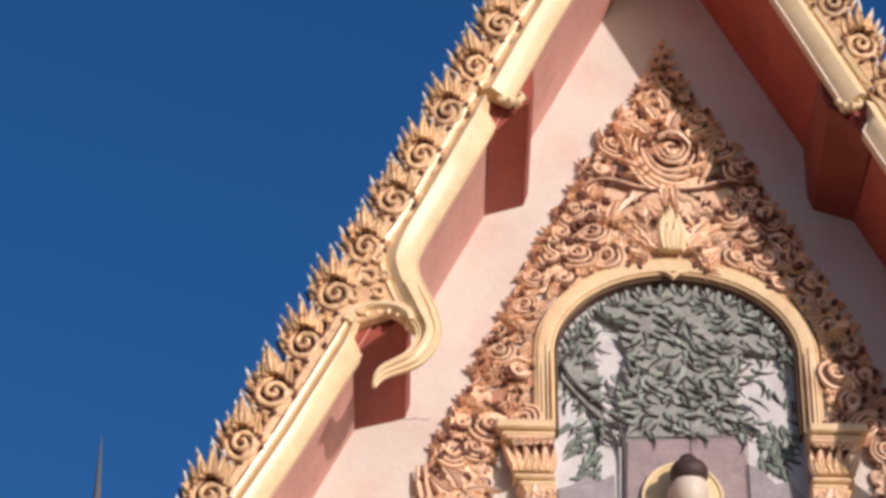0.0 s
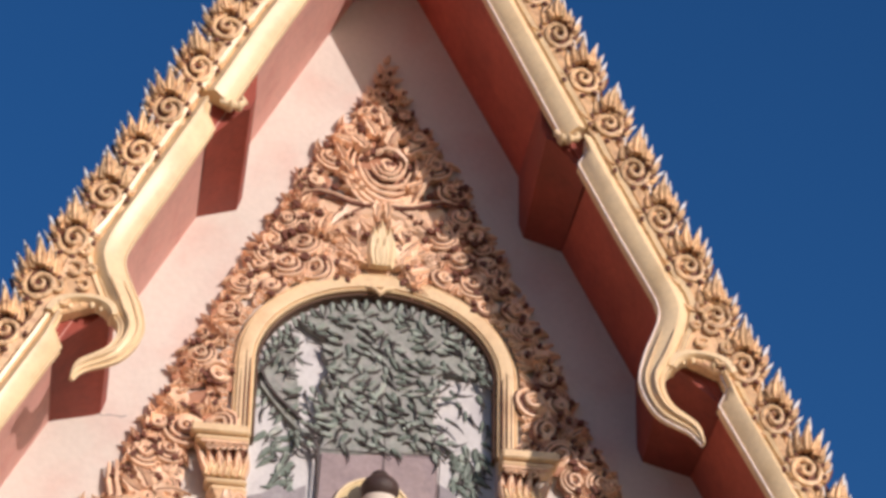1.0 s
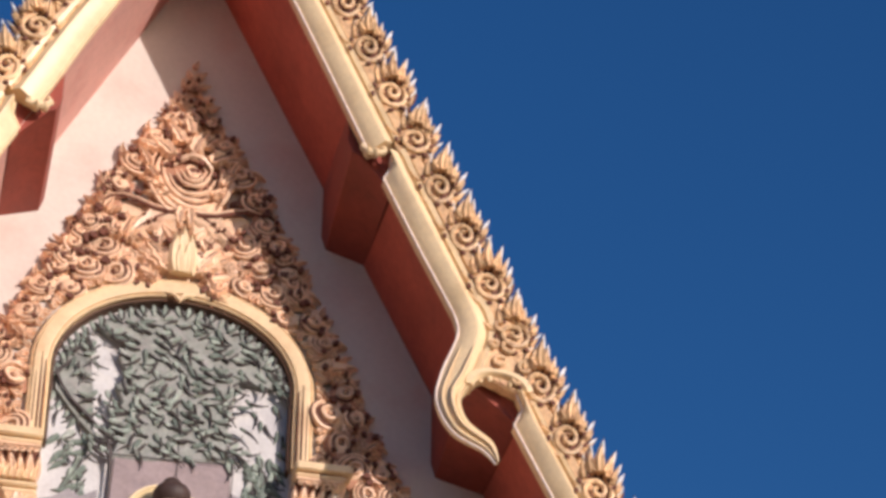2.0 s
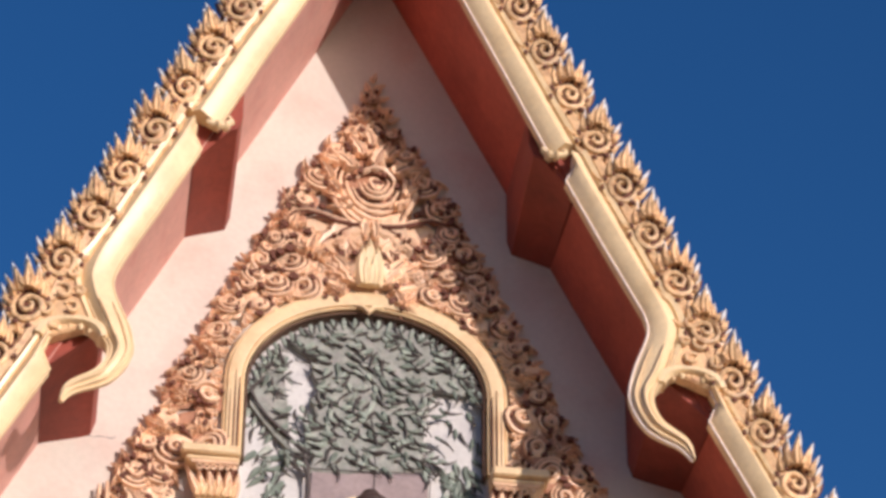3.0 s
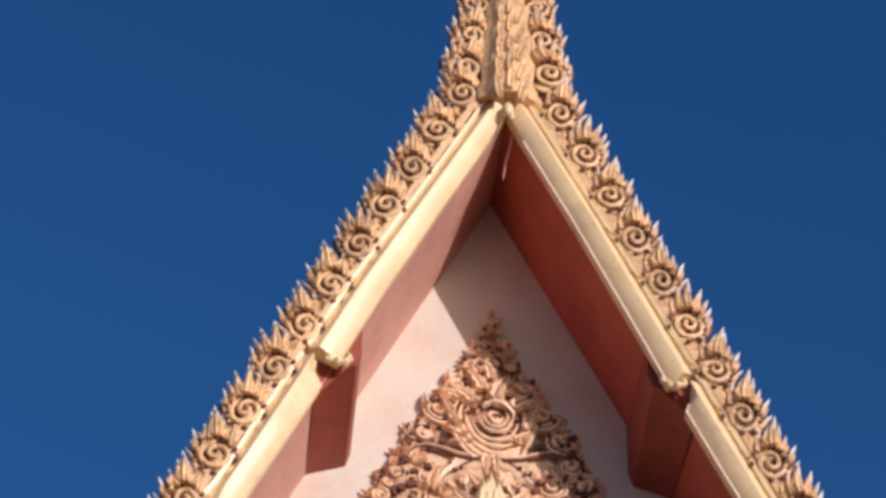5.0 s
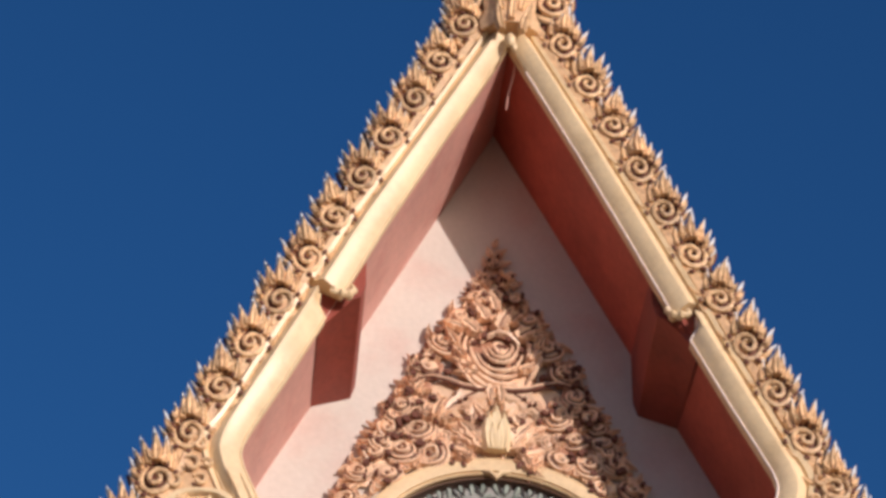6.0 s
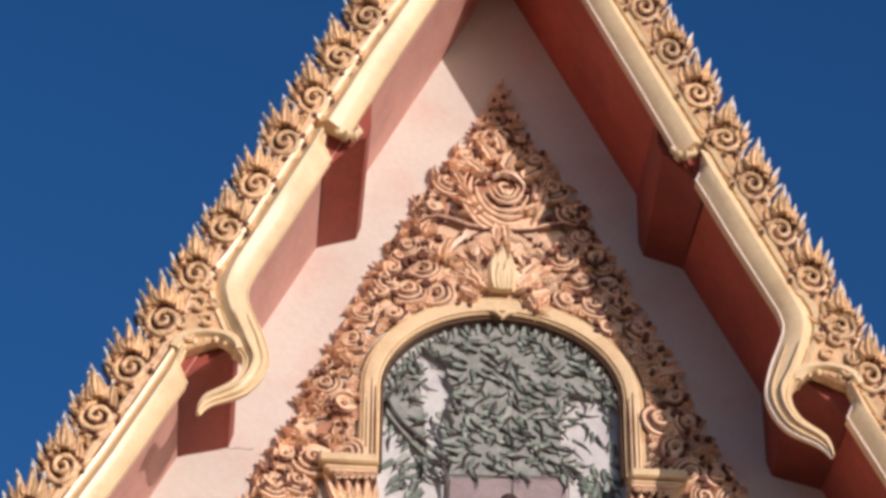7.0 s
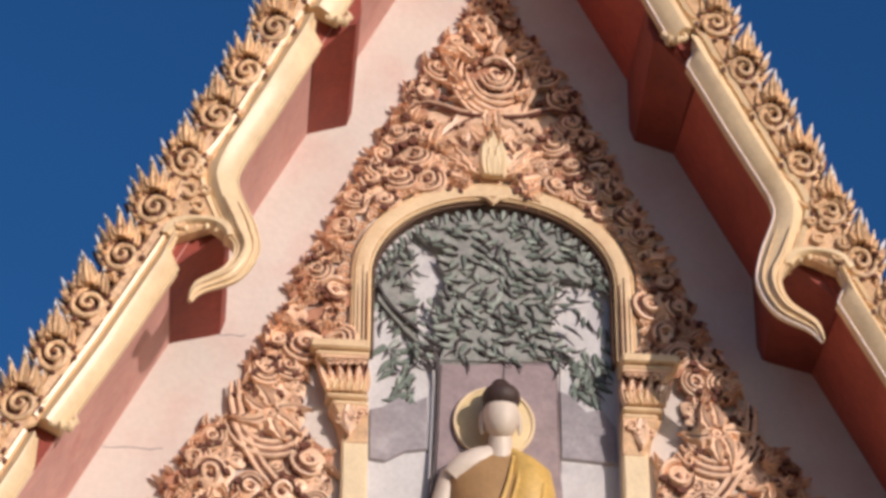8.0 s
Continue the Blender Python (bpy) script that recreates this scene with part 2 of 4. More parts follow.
# roof: two sloping slabs with red undersides, and the purlin ends that carry the overhang
FRONT, BACK = -0.72, 9.4
roof = thing("roof", "steep gable roof with a dark red painted soffit", "roof", (0, 0, CROWN), kind="structure")
NX, NZ = 2 / math.sqrt(5), 1 / math.sqrt(5)
for s in (-1, 1):
    low, apex = (edge(-4.6), -4.6), (0, 2.37)
    slab = Shape()
    a = [(s * low[0], low[1]), (0, apex[1]), (0, apex[1] + 0.20), (s * (low[0] + NX * 0.09), low[1] + NZ * 0.09)]
    slab.loft([[(x, y, z) for x, z in a] for y in (FRONT, BACK)])
    part("slope", slab.mesh("slope", SOFFIT if s > 0 else PALE_PINK, smooth=0), roof, "dark red painted soffit slab" if s > 0 else "soffit slab with sunlit pink put into its paint")
    cover = Shape()
    b = [(s * (x + NX * k), z + NZ * k) for k, pts in ((0.095, (low, (0.0, 2.37))), (0.125, ((0.0, 2.37), low))) for x, z in pts]
    cover.loft([[(x, y, z) for x, z in b] for y in (FRONT + 0.05, BACK)])
    part("covering", cover.mesh("covering", TILE, smooth=0), roof, "terracotta roof covering")
    for x0, h, wide in ((0.80, 0.42, 0.19), (1.425, -0.92, 0.23)):
        x1, top = x0 + wide, 2.37 - 2 * x0
        sec = [(x0 - 0.045, top + 0.12), (x0 - 0.045, h + 0.115), (x0 - 0.020, h + 0.035), (x0 + 0.020, h + 0.020), (x1, h - 0.035), (x1 + 0.012, h - 0.005), (x1 + 0.012, 2.37 - 2 * x1 + 0.005)]
        sec = [(s * x, z) for x, z in sec]
        part("purlin", Shape().loft([[(x, y, min(z + 0.15, 2.366 - 2 * abs(x)) if y < -0.5 and 0 < k < 6 else z) for k, (x, z) in enumerate(sec)] for y in (FRONT + 0.005, 0.02)]).mesh("purlin", MAROON, smooth=50), roof, "dark maroon painted purlin end")

# ---- bargeboards ----


def band_ring(s, inn, rid, out, deep=1.0):
    """The section of the moulded board: bevel, ridge, groove and outer bead. deep: how far it reaches back."""
    def mix(t):
        return (rid[0] + (out[0] - rid[0]) * t, rid[1] + (out[1] - rid[1]) * t)
    pts = [(*inn, -0.73), (*inn, -0.796), (inn[0] + 0.06 * (rid[0] - inn[0]), inn[1] + 0.06 * (rid[1] - inn[1]), -0.804), (rid[0] + 0.5 * (inn[0] - rid[0]), rid[1] + 0.5 * (inn[1] - rid[1]), -0.830), (*rid, -0.852),
           (*mix(0.06), -0.853), (*mix(0.62), -0.803), (*mix(0.67), -0.824), (*mix(0.92), -0.832), (*out, -0.81), (*out, -0.73)]
    return [(s * x, -0.86 + (y + 0.86) * deep, z) for x, z, y in pts]


def straight(h, di, dr, do):
    """Inner edge, ridge and outer edge at one height, as offsets from the wall's own edge line."""
    k = 0.5
    di += 0.03
    return (edge(h) + di, h), (edge(h + k * (dr - di) * 0.8) + dr, h + k * (dr - di) * 0.8), (edge(h + k * (do - di) * 0.8) + do, h + k * (do - di) * 0.8)


def mitre(a, b):
    """The station at the gable's point, where the lines of two stations meet the middle."""
    return tuple((0.0, q[1] + (q[1] - p[1]) * q[0] / (p[0] - q[0])) for p, q in zip(a, b))


HIGH = [straight(2.17, -0.035, 0.085, 0.17), straight(1.6, -0.045, 0.085, 0.17)]
UPPER = [mitre(HIGH[1], HIGH[0]), *HIGH, straight(1.0, -0.075, 0.075, 0.165), straight(0.555, -0.095, 0.06, 0.155)]
MID = [straight(0.55, 0.020, 0.066, 0.155), straight(0.48, -0.010, 0.062, 0.155), straight(0.40, -0.090, 0.058, 0.15), straight(0.0, -0.10, 0.05, 0.14), straight(-0.3, -0.10, 0.045, 0.13),
       ((1.318, -0.41), (1.418, -0.40), (1.515, -0.36)), ((1.330, -0.52), (1.432, -0.51), (1.525, -0.50)), ((1.258, -0.74), (1.365, -0.755), (1.450, -0.745)), ((1.230, -0.92), (1.300, -0.91), (1.355, -0.89), 0.8),
       ((1.310, -1.095), (1.355, -1.06), (1.383, -1.03), 0.6), ((1.465, -1.190), (1.492, -1.165), (1.510, -1.142), 0.45), ((1.524, -1.262), (1.532, -1.258), (1.538, -1.254), 0.3)]
LOWER = [straight(-0.82, 0.02, 0.055, 0.115), straight(-0.90, 0.01, 0.045, 0.115), straight(-1.0, -0.085, 0.035, 0.115), straight(-1.5, -0.085, 0.03, 0.115), straight(-1.93, -0.09, 0.03, 0.115)]
LAST = [straight(-1.97, 0.0, 0.04, 0.115), straight(-2.12, -0.07, 0.03, 0.115), straight(-4.5, -0.09, 0.03, 0.115)]


STEP = 0.285                       # from tuft to tuft, in height


def rounded(stations, keep, n=7):
    """The stations with the first ones kept as they are and a smooth curve laid through the rest."""
    rows = [(*a, *b, *c, (d[0] if d else 1.0)) for a, b, c, *d in stations]
    out = []
    for i in range(keep, len(rows) - 1):
        p0, p1, p2, p3 = rows[max(i - 1, keep)], rows[i], rows[i + 1], rows[min(i + 2, len(rows) - 1)]
        for k in range(n):
            t = k / n
            out.append([0.5 * (2 * b + (c - a) * t + (2 * a - 5 * b + 4 * c - d) * t * t + (3 * b - a - 3 * c + d) * t ** 3) for a, b, c, d in zip(p0, p1, p2, p3)])
    out = rows[:keep] + out + [rows[-1]]
    return [((r[0], r[1]), (r[2], r[3]), (r[4], r[5]), r[6]) for r in out]


TRUE = {-1: (0.040, 0.035, 0.038), 1: (0.012, -0.018, 0.0)}     # how far each board's lines stray from the even ones
TAIL = {-1: (0.035, 0.055), 1: (0.0, 0.0)}                     # and the tip of its hook


def astray(s, st):
    """A station as the builders made it on that side."""
    out = []
    for (x, h), d in zip(st[:3], TRUE[s]):
        fade = min(1.0, max(0.0, (h + 0.75) / 0.45)) * min(1.0, max(0.0, (1.9 - h) / 0.8)) if h > -0.8 else min(1.0, max(0.0, (-1.3 - h) / 0.6)) if s < 0 else 0
        low = min(1.0, max(0.0, (-0.72 - h) / 0.5)) if h > -1.4 and st[0][0] < 1.56 else 0
        out.append((x + d * fade + TAIL[s][0] * low, h + TAIL[s][1] * low))
    return (*out, *st[3:])


def bargeboard(s):
    board = thing("bargeboard", "pale gold moulded bargeboard with a curled hook on the roof edge", "bargeboard", (0, 0, CROWN), "bargeboards")
    for name, stations in (("upper_moulding", UPPER), ("hooked_moulding", rounded(MID, 3)), ("lower_moulding", LOWER), ("lower_moulding", LAST)):
        stations = [astray(s, st) for st in stations]
        part(name, Shape().loft([band_ring(s, *st) for st in stations]).mesh(name, GOLD, smooth=28), board)
        lip = Shape().tube([(s * (st[0][0] - 0.003), -0.86 + 0.060 * (st[3] if len(st) > 3 else 1.0), st[0][1] - 0.003) for st in stations if st[0][0] > 0.001], 0.0065, 6)
        part("edge_bead", lip.mesh("edge_bead", LIP if s > 0 else GOLD), board, "thin pinkish white edge bead" if s > 0 else "")
    # Filler added behind the board; its dark paint stands for shade in the gaps.
    back = Shape()
    back.loft([[(s * (edge(h) + dx), y, h + 0.4 * (dx + 0.03)) for dx, y in ((0.0, -0.715), (0.0, -0.728), (0.13, -0.728), (0.13, -0.715))] for h in (2.2, -4.4)])
    part("backing_strip", back.mesh("backing_strip", MAROON, smooth=0), board, "dark filler strip behind the moulding, painted as shade")
    strip, rings, behind = Shape(), [], []
    for i in range(121):
        h = 2.42 - 6.6 * i / 120
        low = min(1.0, max(0.0, (-0.4 - h) / 0.4))
        do = 0.182 - 0.055 * low + 0.03 * min(1.0, max(0.0, (-1.3 - h) / 0.6)) if s < 0 else 0.170 - 0.02 * min(1.0, max(0.0, (1.2 - h) / 1.2)) - 0.032 * low
        top = do + 0.075 + 0.015 * math.sin(2 * math.pi * h / STEP)
        k = 0.5 * 0.8
        inn, out = (edge(h + k * do) + do, h + k * do), (edge(h + k * top) + top, h + k * top)
        if inn[0] > 0.05:
            rings.append([(s * inn[0], -0.74, inn[1]), (s * inn[0], -0.82, inn[1]), (s * (0.4 * inn[0] + 0.6 * out[0]), -0.828 + 0.01 * math.sin(9 * i), 0.4 * inn[1] + 0.6 * out[1]), (s * out[0], -0.80, out[1]), (s * out[0], -0.75, out[1])])
            far = (edge(h + k * (top + 0.09)) + top + 0.09, h + k * (top + 0.09))
            behind.append([(s * out[0], -0.752, out[1]), (s * out[0], -0.790, out[1]), (s * far[0], -0.788, far[1]), (s * far[0], -0.755, far[1])])
    # Dark strip added so that the gaps between tufts look shaded.
    part("crest_backing", Shape().loft(behind).mesh("crest_backing", GROUND_AND_SHADE, smooth=0), board, "dark strip painted as the shade between the tufts")
    part("crest_base", strip.loft(rings).mesh("crest_base", BASE), board, "carved gold base of the crest")
    # curled ends of the upper steps, above each gap
    for x, h in ((edge(0.53) - 0.075, 0.545), (edge(-1.93) - 0.06, -1.91)):
        curl = Shape()
        for k in range(3):
            curl.ball((s * (x + 0.040 * k), -0.800 - 0.010 * (k % 2), h + 0.005 + 0.010 * k - 0.014 * (k % 2)), 0.024, 0.040, 0.024, 8, 6)
        curl.tube([(s * (x - 0.015), -0.775, h + 0.085), (s * (x - 0.028), -0.80, h + 0.035), (s * (x + 0.005), -0.815, h + 0.0), (s * (x + 0.04), -0.82, h - 0.004), (s * (x + 0.10), -0.82, h + 0.012)], [0.012, 0.018, 0.020, 0.018, 0.012])
        part("curled_end", curl.mesh("curled_end", GOLD), board)
    web = [(1.49, -0.30), (1.60, -0.32), (1.70, -0.52), (1.79, -0.72), (1.80, -0.84), (1.66, -0.83), (1.44, -0.735), (1.48, -0.62), (1.52, -0.50)]
    front = [(s * (x + (1.61 - x) * 0.06), -0.818, z + (-0.6 - z) * 0.06) for x, z in web]
    plate = Shape().loft([[(s * x, -0.735, z) for x, z in web], [(s * x, -0.805, z) for x, z in web], front])
    part("web", plate.mesh("web", BASE, smooth=0), board, "carved gold web behind the hook")
    for x, z, r in ((1.56, -0.45, 0.045), (1.60, -0.57, 0.05), (1.55, -0.66, 0.04), (1.68, -0.68, 0.045), (1.52, -0.56, 0.03), (1.64, -0.76, 0.035)):
        q = [radians(40 + 300 * i / 11) for i in range(12)]
        curl = Shape().tube([(s * (x + r * (1 - 0.05 * i) * math.cos(v)), -0.822 - 0.002 * i, z + r * (1 - 0.05 * i) * math.sin(v)) for i, v in enumerate(q)], [0.010 + 0.004 * math.sin(i * 0.3) for i in range(12)])
        part("curl", curl.mesh("curl", TUFT), board)
    # scalloped ledge that ties the hook to the lower moulding
    ledge, rings, lumps = Shape(), [], []
    for i in range(19):
        t = i / 18
        q = math.pi * (0.96 - 0.86 * t)
        x, z = 1.545 + 0.135 * math.cos(q), -0.835 + 0.105 * math.sin(q) - 0.03 * t
        ux, uz = math.cos(q), math.sin(q)
        thick = 0.052 + 0.012 * math.sin(9 * t)
        rings.append([(s * x, -0.74, z), (s * x, -0.825, z), (s * (x + 0.3 * thick * ux), -0.850, z + 0.3 * thick * uz), (s * (x + 0.8 * thick * ux), -0.846, z + 0.8 * thick * uz), (s * (x + thick * ux), -0.82, z + thick * uz), (s * (x + thick * ux), -0.74, z + thick * uz)])
        if i % 3 == 1 and 3 < i < 17:
            lumps.append((x - 0.012 * ux, z - 0.012 * uz, 0.011 + 0.004 * math.sin(3.0 * i)))
    ledge.loft(rings)
    for x, z, r in lumps:
        part("drop", Shape().ball((s * x, -0.820, z), r, r, 1.35 * r, 8, 6).mesh("drop", GOLD), board)
    # carved strands that run down the hook's tail
    tail = [astray(s, st) for st in rounded(MID, 3) if st[0][1] < -0.60]
    for u, bar in ((0.18, 0.008), (0.52, 0.010), (0.80, 0.009)):
        path = [(s * (a[0] + (c[0] - a[0]) * u), -0.86 - (0.002 if u == 0.52 else -0.030) * d, a[1] + (c[1] - a[1]) * u) for a, b, c, d in tail]
        part("strand", Shape().tube(path, [bar * (0.35 + 0.65 * math.sin(math.pi * (i + 0.5) / len(path))) for i in range(len(path))], 6).mesh("strand", FRAME), board)
    part("scalloped_ledge", ledge.mesh("scalloped_ledge", GOLD), board)
    return board


for s in (-1, 1):
    bargeboard(s)

# ---- flame tufts along the roof's edge ----
def arc_bar(r, a0, a1, bar, y, material, name, n=11):
    """A tapering bar bent round the origin from the angle a0 to a1."""
    q = [radians(a0 + (a1 - a0) * i / (n - 1)) for i in range(n)]
    return Shape().tube([(r * math.cos(v), y, r * math.sin(v)) for v in q], [bar * (0.3 + 0.7 * math.sin(math.pi * (i + 0.4) / (n - 0.2))) for i in range(n)]).mesh(name, material)


def dome(radii, depth, lean, n=20):
    """A low swelling plate, drawn out upwards and outwards."""
    rings = []
    for k, y in ((1.0, 0.05), (1.0, 0.0), (0.9, -0.45 * depth), (0.65, -0.8 * depth), (0.3, -depth)):
        rings.append([(k * radii * (1 + 0.06 * math.sin(5 * a)) * math.cos(a) + lean * k * max(0, math.sin(a)), y, k * radii * (1 + 0.35 * max(0, math.sin(a)) ** 2) * math.sin(a)) for a in (2 * math.pi * i / n for i in range(n))])
    return Shape().loft(rings)


TUFT_LEAF = [flame(0.160, 0.060, 0.10, 0.050).mesh("leaf", TUFT), flame(0.125, 0.054, 0.25, 0.045).mesh("leaf", TUFT), flame(0.085, 0.046, -0.25, 0.040).mesh("leaf", TUFT), flame(0.140, 0.046, 0.08, 0.030).mesh("leaf", TIP)]
# Spots and body in dark paint, for the shade within the curl.
TUFT_SHADE_SPOT = Shape().ball((0, 0, 0), 0.015, 0.012, 0.021, 8, 6).mesh("recess", GROUND_AND_SHADE)
TUFT_BODY = dome(0.112, 0.020, 0.03).mesh("body", GROUND_AND_SHADE)
TUFT_FOOT = Shape().tube([(-0.108, 0.02, 0.02), (-0.090, 0.010, -0.03), (-0.065, 0.0, -0.07), (-0.01, 0, -0.10), (0.03, 0.01, -0.120)], [0.020, 0.030, 0.036, 0.034, 0.020], 8, flat=0.6).mesh("foot", TUFT)


def snail(radius, turns, bar, n=30):
    """A spiral bar that winds in and rises, drawn a little taller than wide, with its outer end running out upwards."""
    path, radii = [(0.75 * radius, 0.0, 1.35 * radius), (0.98 * radius, -0.01, 0.75 * radius)], [0.5 * bar, 0.8 * bar]
    for i in range(n):
        t = i / (n - 1)
        a = 2 * math.pi * turns * t
        r = (radius * (1 - t) ** 0.9 + 0.004) * (1 + 0.09 * math.sin(2 * a + 1.0))
        path.append((r * math.cos(a), -0.012 - 0.035 * t, -1.18 * r * math.sin(a)))
        radii.append(bar * (1 - 0.35 * t) * (1 + 0.16 * math.sin(5.3 * a)))
    return Shape().tube(path, radii, 7)


def tuft_model(turn, lively):
    """A roof crest tuft for the eastern slope, about its curl's middle: spiral curl, flame leaves and the foot that grips the board."""
    t = thing("roof_crest_tuft", "peach-gold flame-leaf tuft with whitish tips and a spiral curl", "roof ornament", group="crest tufts")
    part("body", TUFT_BODY, t, "dark ground of the curl, shade painted in")
    part("foot", TUFT_FOOT, t)
    part("curl", snail(0.080, 1.75, 0.0175).mesh("curl", TUFT), t, "", spin(0.0, -0.012, -0.004, turn - 15))
    for k, (r, a0, a1, bar) in enumerate(((0.118, 205, 262, 0.015), (0.116, 275, 335, 0.014), (0.112, 150, 190, 0.015))):
        part("crescent", arc_bar(r, a0 + 0.3 * turn, a1 + 0.3 * turn, bar, -0.012, TUFT, "crescent"), t)
    for k, (kind, deg, x, z, size, y) in enumerate(((0, -10, -0.074, 0.058, 0.82, -0.020), (0, -5, -0.036, 0.086, 0.95, -0.034), (0, 1, 0.006, 0.096, 1.08, -0.040), (0, 6, 0.048, 0.080, 1.0, -0.030), (0, 9, 0.076, 0.048, 0.78, -0.022), (1, 12, 0.098, 0.002, 0.82, -0.018), (1, 20, 0.104, -0.056, 0.66, -0.012), (1, 8, 0.076, -0.150, 0.80, -0.006), (1, -2, 0.040, -0.165, 0.70, -0.004), (2, -24, -0.112, 0.015, 0.95, -0.012), (2, 30, 0.028, 0.098, 0.85, -0.054), (2, -26, -0.020, 0.092, 0.8, -0.052), (2, 44, 0.076, 0.070, 0.8, -0.044), (2, 60, 0.104, 0.012, 0.75, -0.034))):
        turned, scale = deg + lively * math.sin(5.1 * k + turn), size * (1 + 0.012 * lively * math.sin(3.3 * k + turn))
        part("leaf", TUFT_LEAF[kind], t, "", spin(x, y, z, turned, scale))
        if kind < 2:                # its whitish tip stands out beyond it
            reach = 0.085 * scale
            part("leaf", TUFT_LEAF[3], t, "whitish leaf tip", spin(x + reach * math.sin(radians(turned + 5)), y + 0.004, z + reach * math.cos(radians(turned + 5)), turned + 6, 0.80 * scale))
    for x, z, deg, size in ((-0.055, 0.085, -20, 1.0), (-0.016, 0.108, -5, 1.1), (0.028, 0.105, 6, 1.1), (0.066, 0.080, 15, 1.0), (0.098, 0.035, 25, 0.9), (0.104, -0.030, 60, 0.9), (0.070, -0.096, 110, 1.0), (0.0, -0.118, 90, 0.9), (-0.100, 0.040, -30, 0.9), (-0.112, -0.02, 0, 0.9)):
        part("recess", TUFT_SHADE_SPOT, t, "dark spot painted as a shaded hollow", spin(x, -0.034, z, deg, size))
    # Dark leaves at the back paint the shade between the gold ones.
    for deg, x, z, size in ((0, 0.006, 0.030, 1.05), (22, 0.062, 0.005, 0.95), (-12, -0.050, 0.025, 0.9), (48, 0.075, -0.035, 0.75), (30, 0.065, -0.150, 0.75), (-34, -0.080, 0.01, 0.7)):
        part("recess", TUFT_DARK, t, "dark piece painted as a shaded recess", spin(x, 0.014, z, deg, size))
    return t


TUFT_DARK = flame(0.165, 0.110, 0.02, 0.03).mesh("recess", GROUND_AND_SHADE)
MODELS = [tuft_model(0, 6), tuft_model(40, 10), tuft_model(-35, 12)]
fresh = list(MODELS)
for s in (-1, 1):
    for i in range(24):
        h = (2.475 if s < 0 else 2.375) - STEP * i
        x = edge(h) + (0.31 - 0.06 * min(1, i / 9) if s < 0 else 0.305 - 0.11 * min(1, i / 11))
        jig = 4.0 * math.sin(7.3 * i + s)
        m = spin(s * (x - 0.008), -0.80, CROWN + h - 0.01, jig, 0.95 + 0.05 * math.sin(3.1 * i), s) @ Matrix.Diagonal((0.93, 1, 1, 1))
        which = (2 * i + i // 4 + (s > 0)) % 3
        if MODELS[which] in fresh:
            MODELS[which].matrix_basis = m
            fresh.remove(MODELS[which])
        else:
            o = copy_thing(MODELS[which], m)
            o.matrix_basis = m

# ---- the crest over the gable's point ----
spire = thing("gable_finial", "gold painted carved finial rising over the gable's point", "finial", (0, -0.845, CROWN))
core = Shape()
rings = []
for i in range(26):
    t = i / 25
    h = 2.42 + 1.75 * t
    r = 0.135 * (1 - t) ** 0.8 + 0.012 + 0.012 * math.sin(i * 2.1)
    rings.append([(r * math.cos(a) * (1 + 0.12 * math.cos(6 * a)), 0.6 * r * math.sin(a), h) for a in (2 * math.pi * k / 24 for k in range(24))])
core.loft(rings)
part("mast", core.mesh("mast", BASE), spire, "peach-gold carved mast")
long_leaf = flame(0.26, 0.068, 0.12, 0.06, 9).mesh("leaf", TUFT)
for i in range(9):
    for k, x in ((0, -0.055), (1, 0.055), (2, 0.0)):
        part("leaf", long_leaf, spire, "", spin(x * (1 - i / 14), -0.065 + 0.005 * i - 0.012 * (k == 2), 2.36 + 0.15 * i + 0.07 * (k == 2), 10 * x / 0.055, 0.95 - 0.06 * i))
for i in range(5):
    for s in (-1, 1):
        o = copy_thing(MODELS[i % 3], spin(0, 0, 0))
        o.matrix_basis = spin(s * (0.235 - 0.034 * i), -0.80, CROWN + 2.66 + 0.255 * i, -14 * s, 0.98 - 0.09 * i, s)
pend = Shape().ball((0, -0.03, 2.33), 0.03, 0.03, 0.05).ball((0.02, -0.035, 2.28), 0.016, 0.016, 0.03)
part("pendant", pend.mesh("pendant", GOLD), spire)

tassel = thing("hanging_tassel", "thin pale pink tassel hanging under the gable's point", "tassel", (0, 0, CROWN))
part("cord", Shape().tube([(0.05, -0.72, 2.33), (0.035, -0.70, 2.22), (0.01, -0.66, 2.12), (0.0, -0.64, 2.02)], [0.005, 0.007, 0.006, 0.003]).mesh("cord", PALE_PINK), tassel)
for x0, x1, h in ((-1.45, -1.27, -0.885), (-2.05, -1.66, -1.565)):
    joint = thing("plaster_joint", "thin grey joint line in the plastered gable wall", "wall joint", (0, 0, CROWN), "plaster joints")
    part("line", Shape().tube([(x0 + (x1 - x0) * i / 6, -0.0005, h + 0.006 * math.sin(2.3 * i)) for i in range(7)], [0.002 + 0.0015 * (i % 2) for i in range(7)], 5).mesh("line", HILL), joint)

# ---- niche: frame, pilasters, painted relief ----
frame_thing = thing("niche_surround", "gold painted arched niche surround on two short pilasters", "niche surround", (0, 0, CROWN))


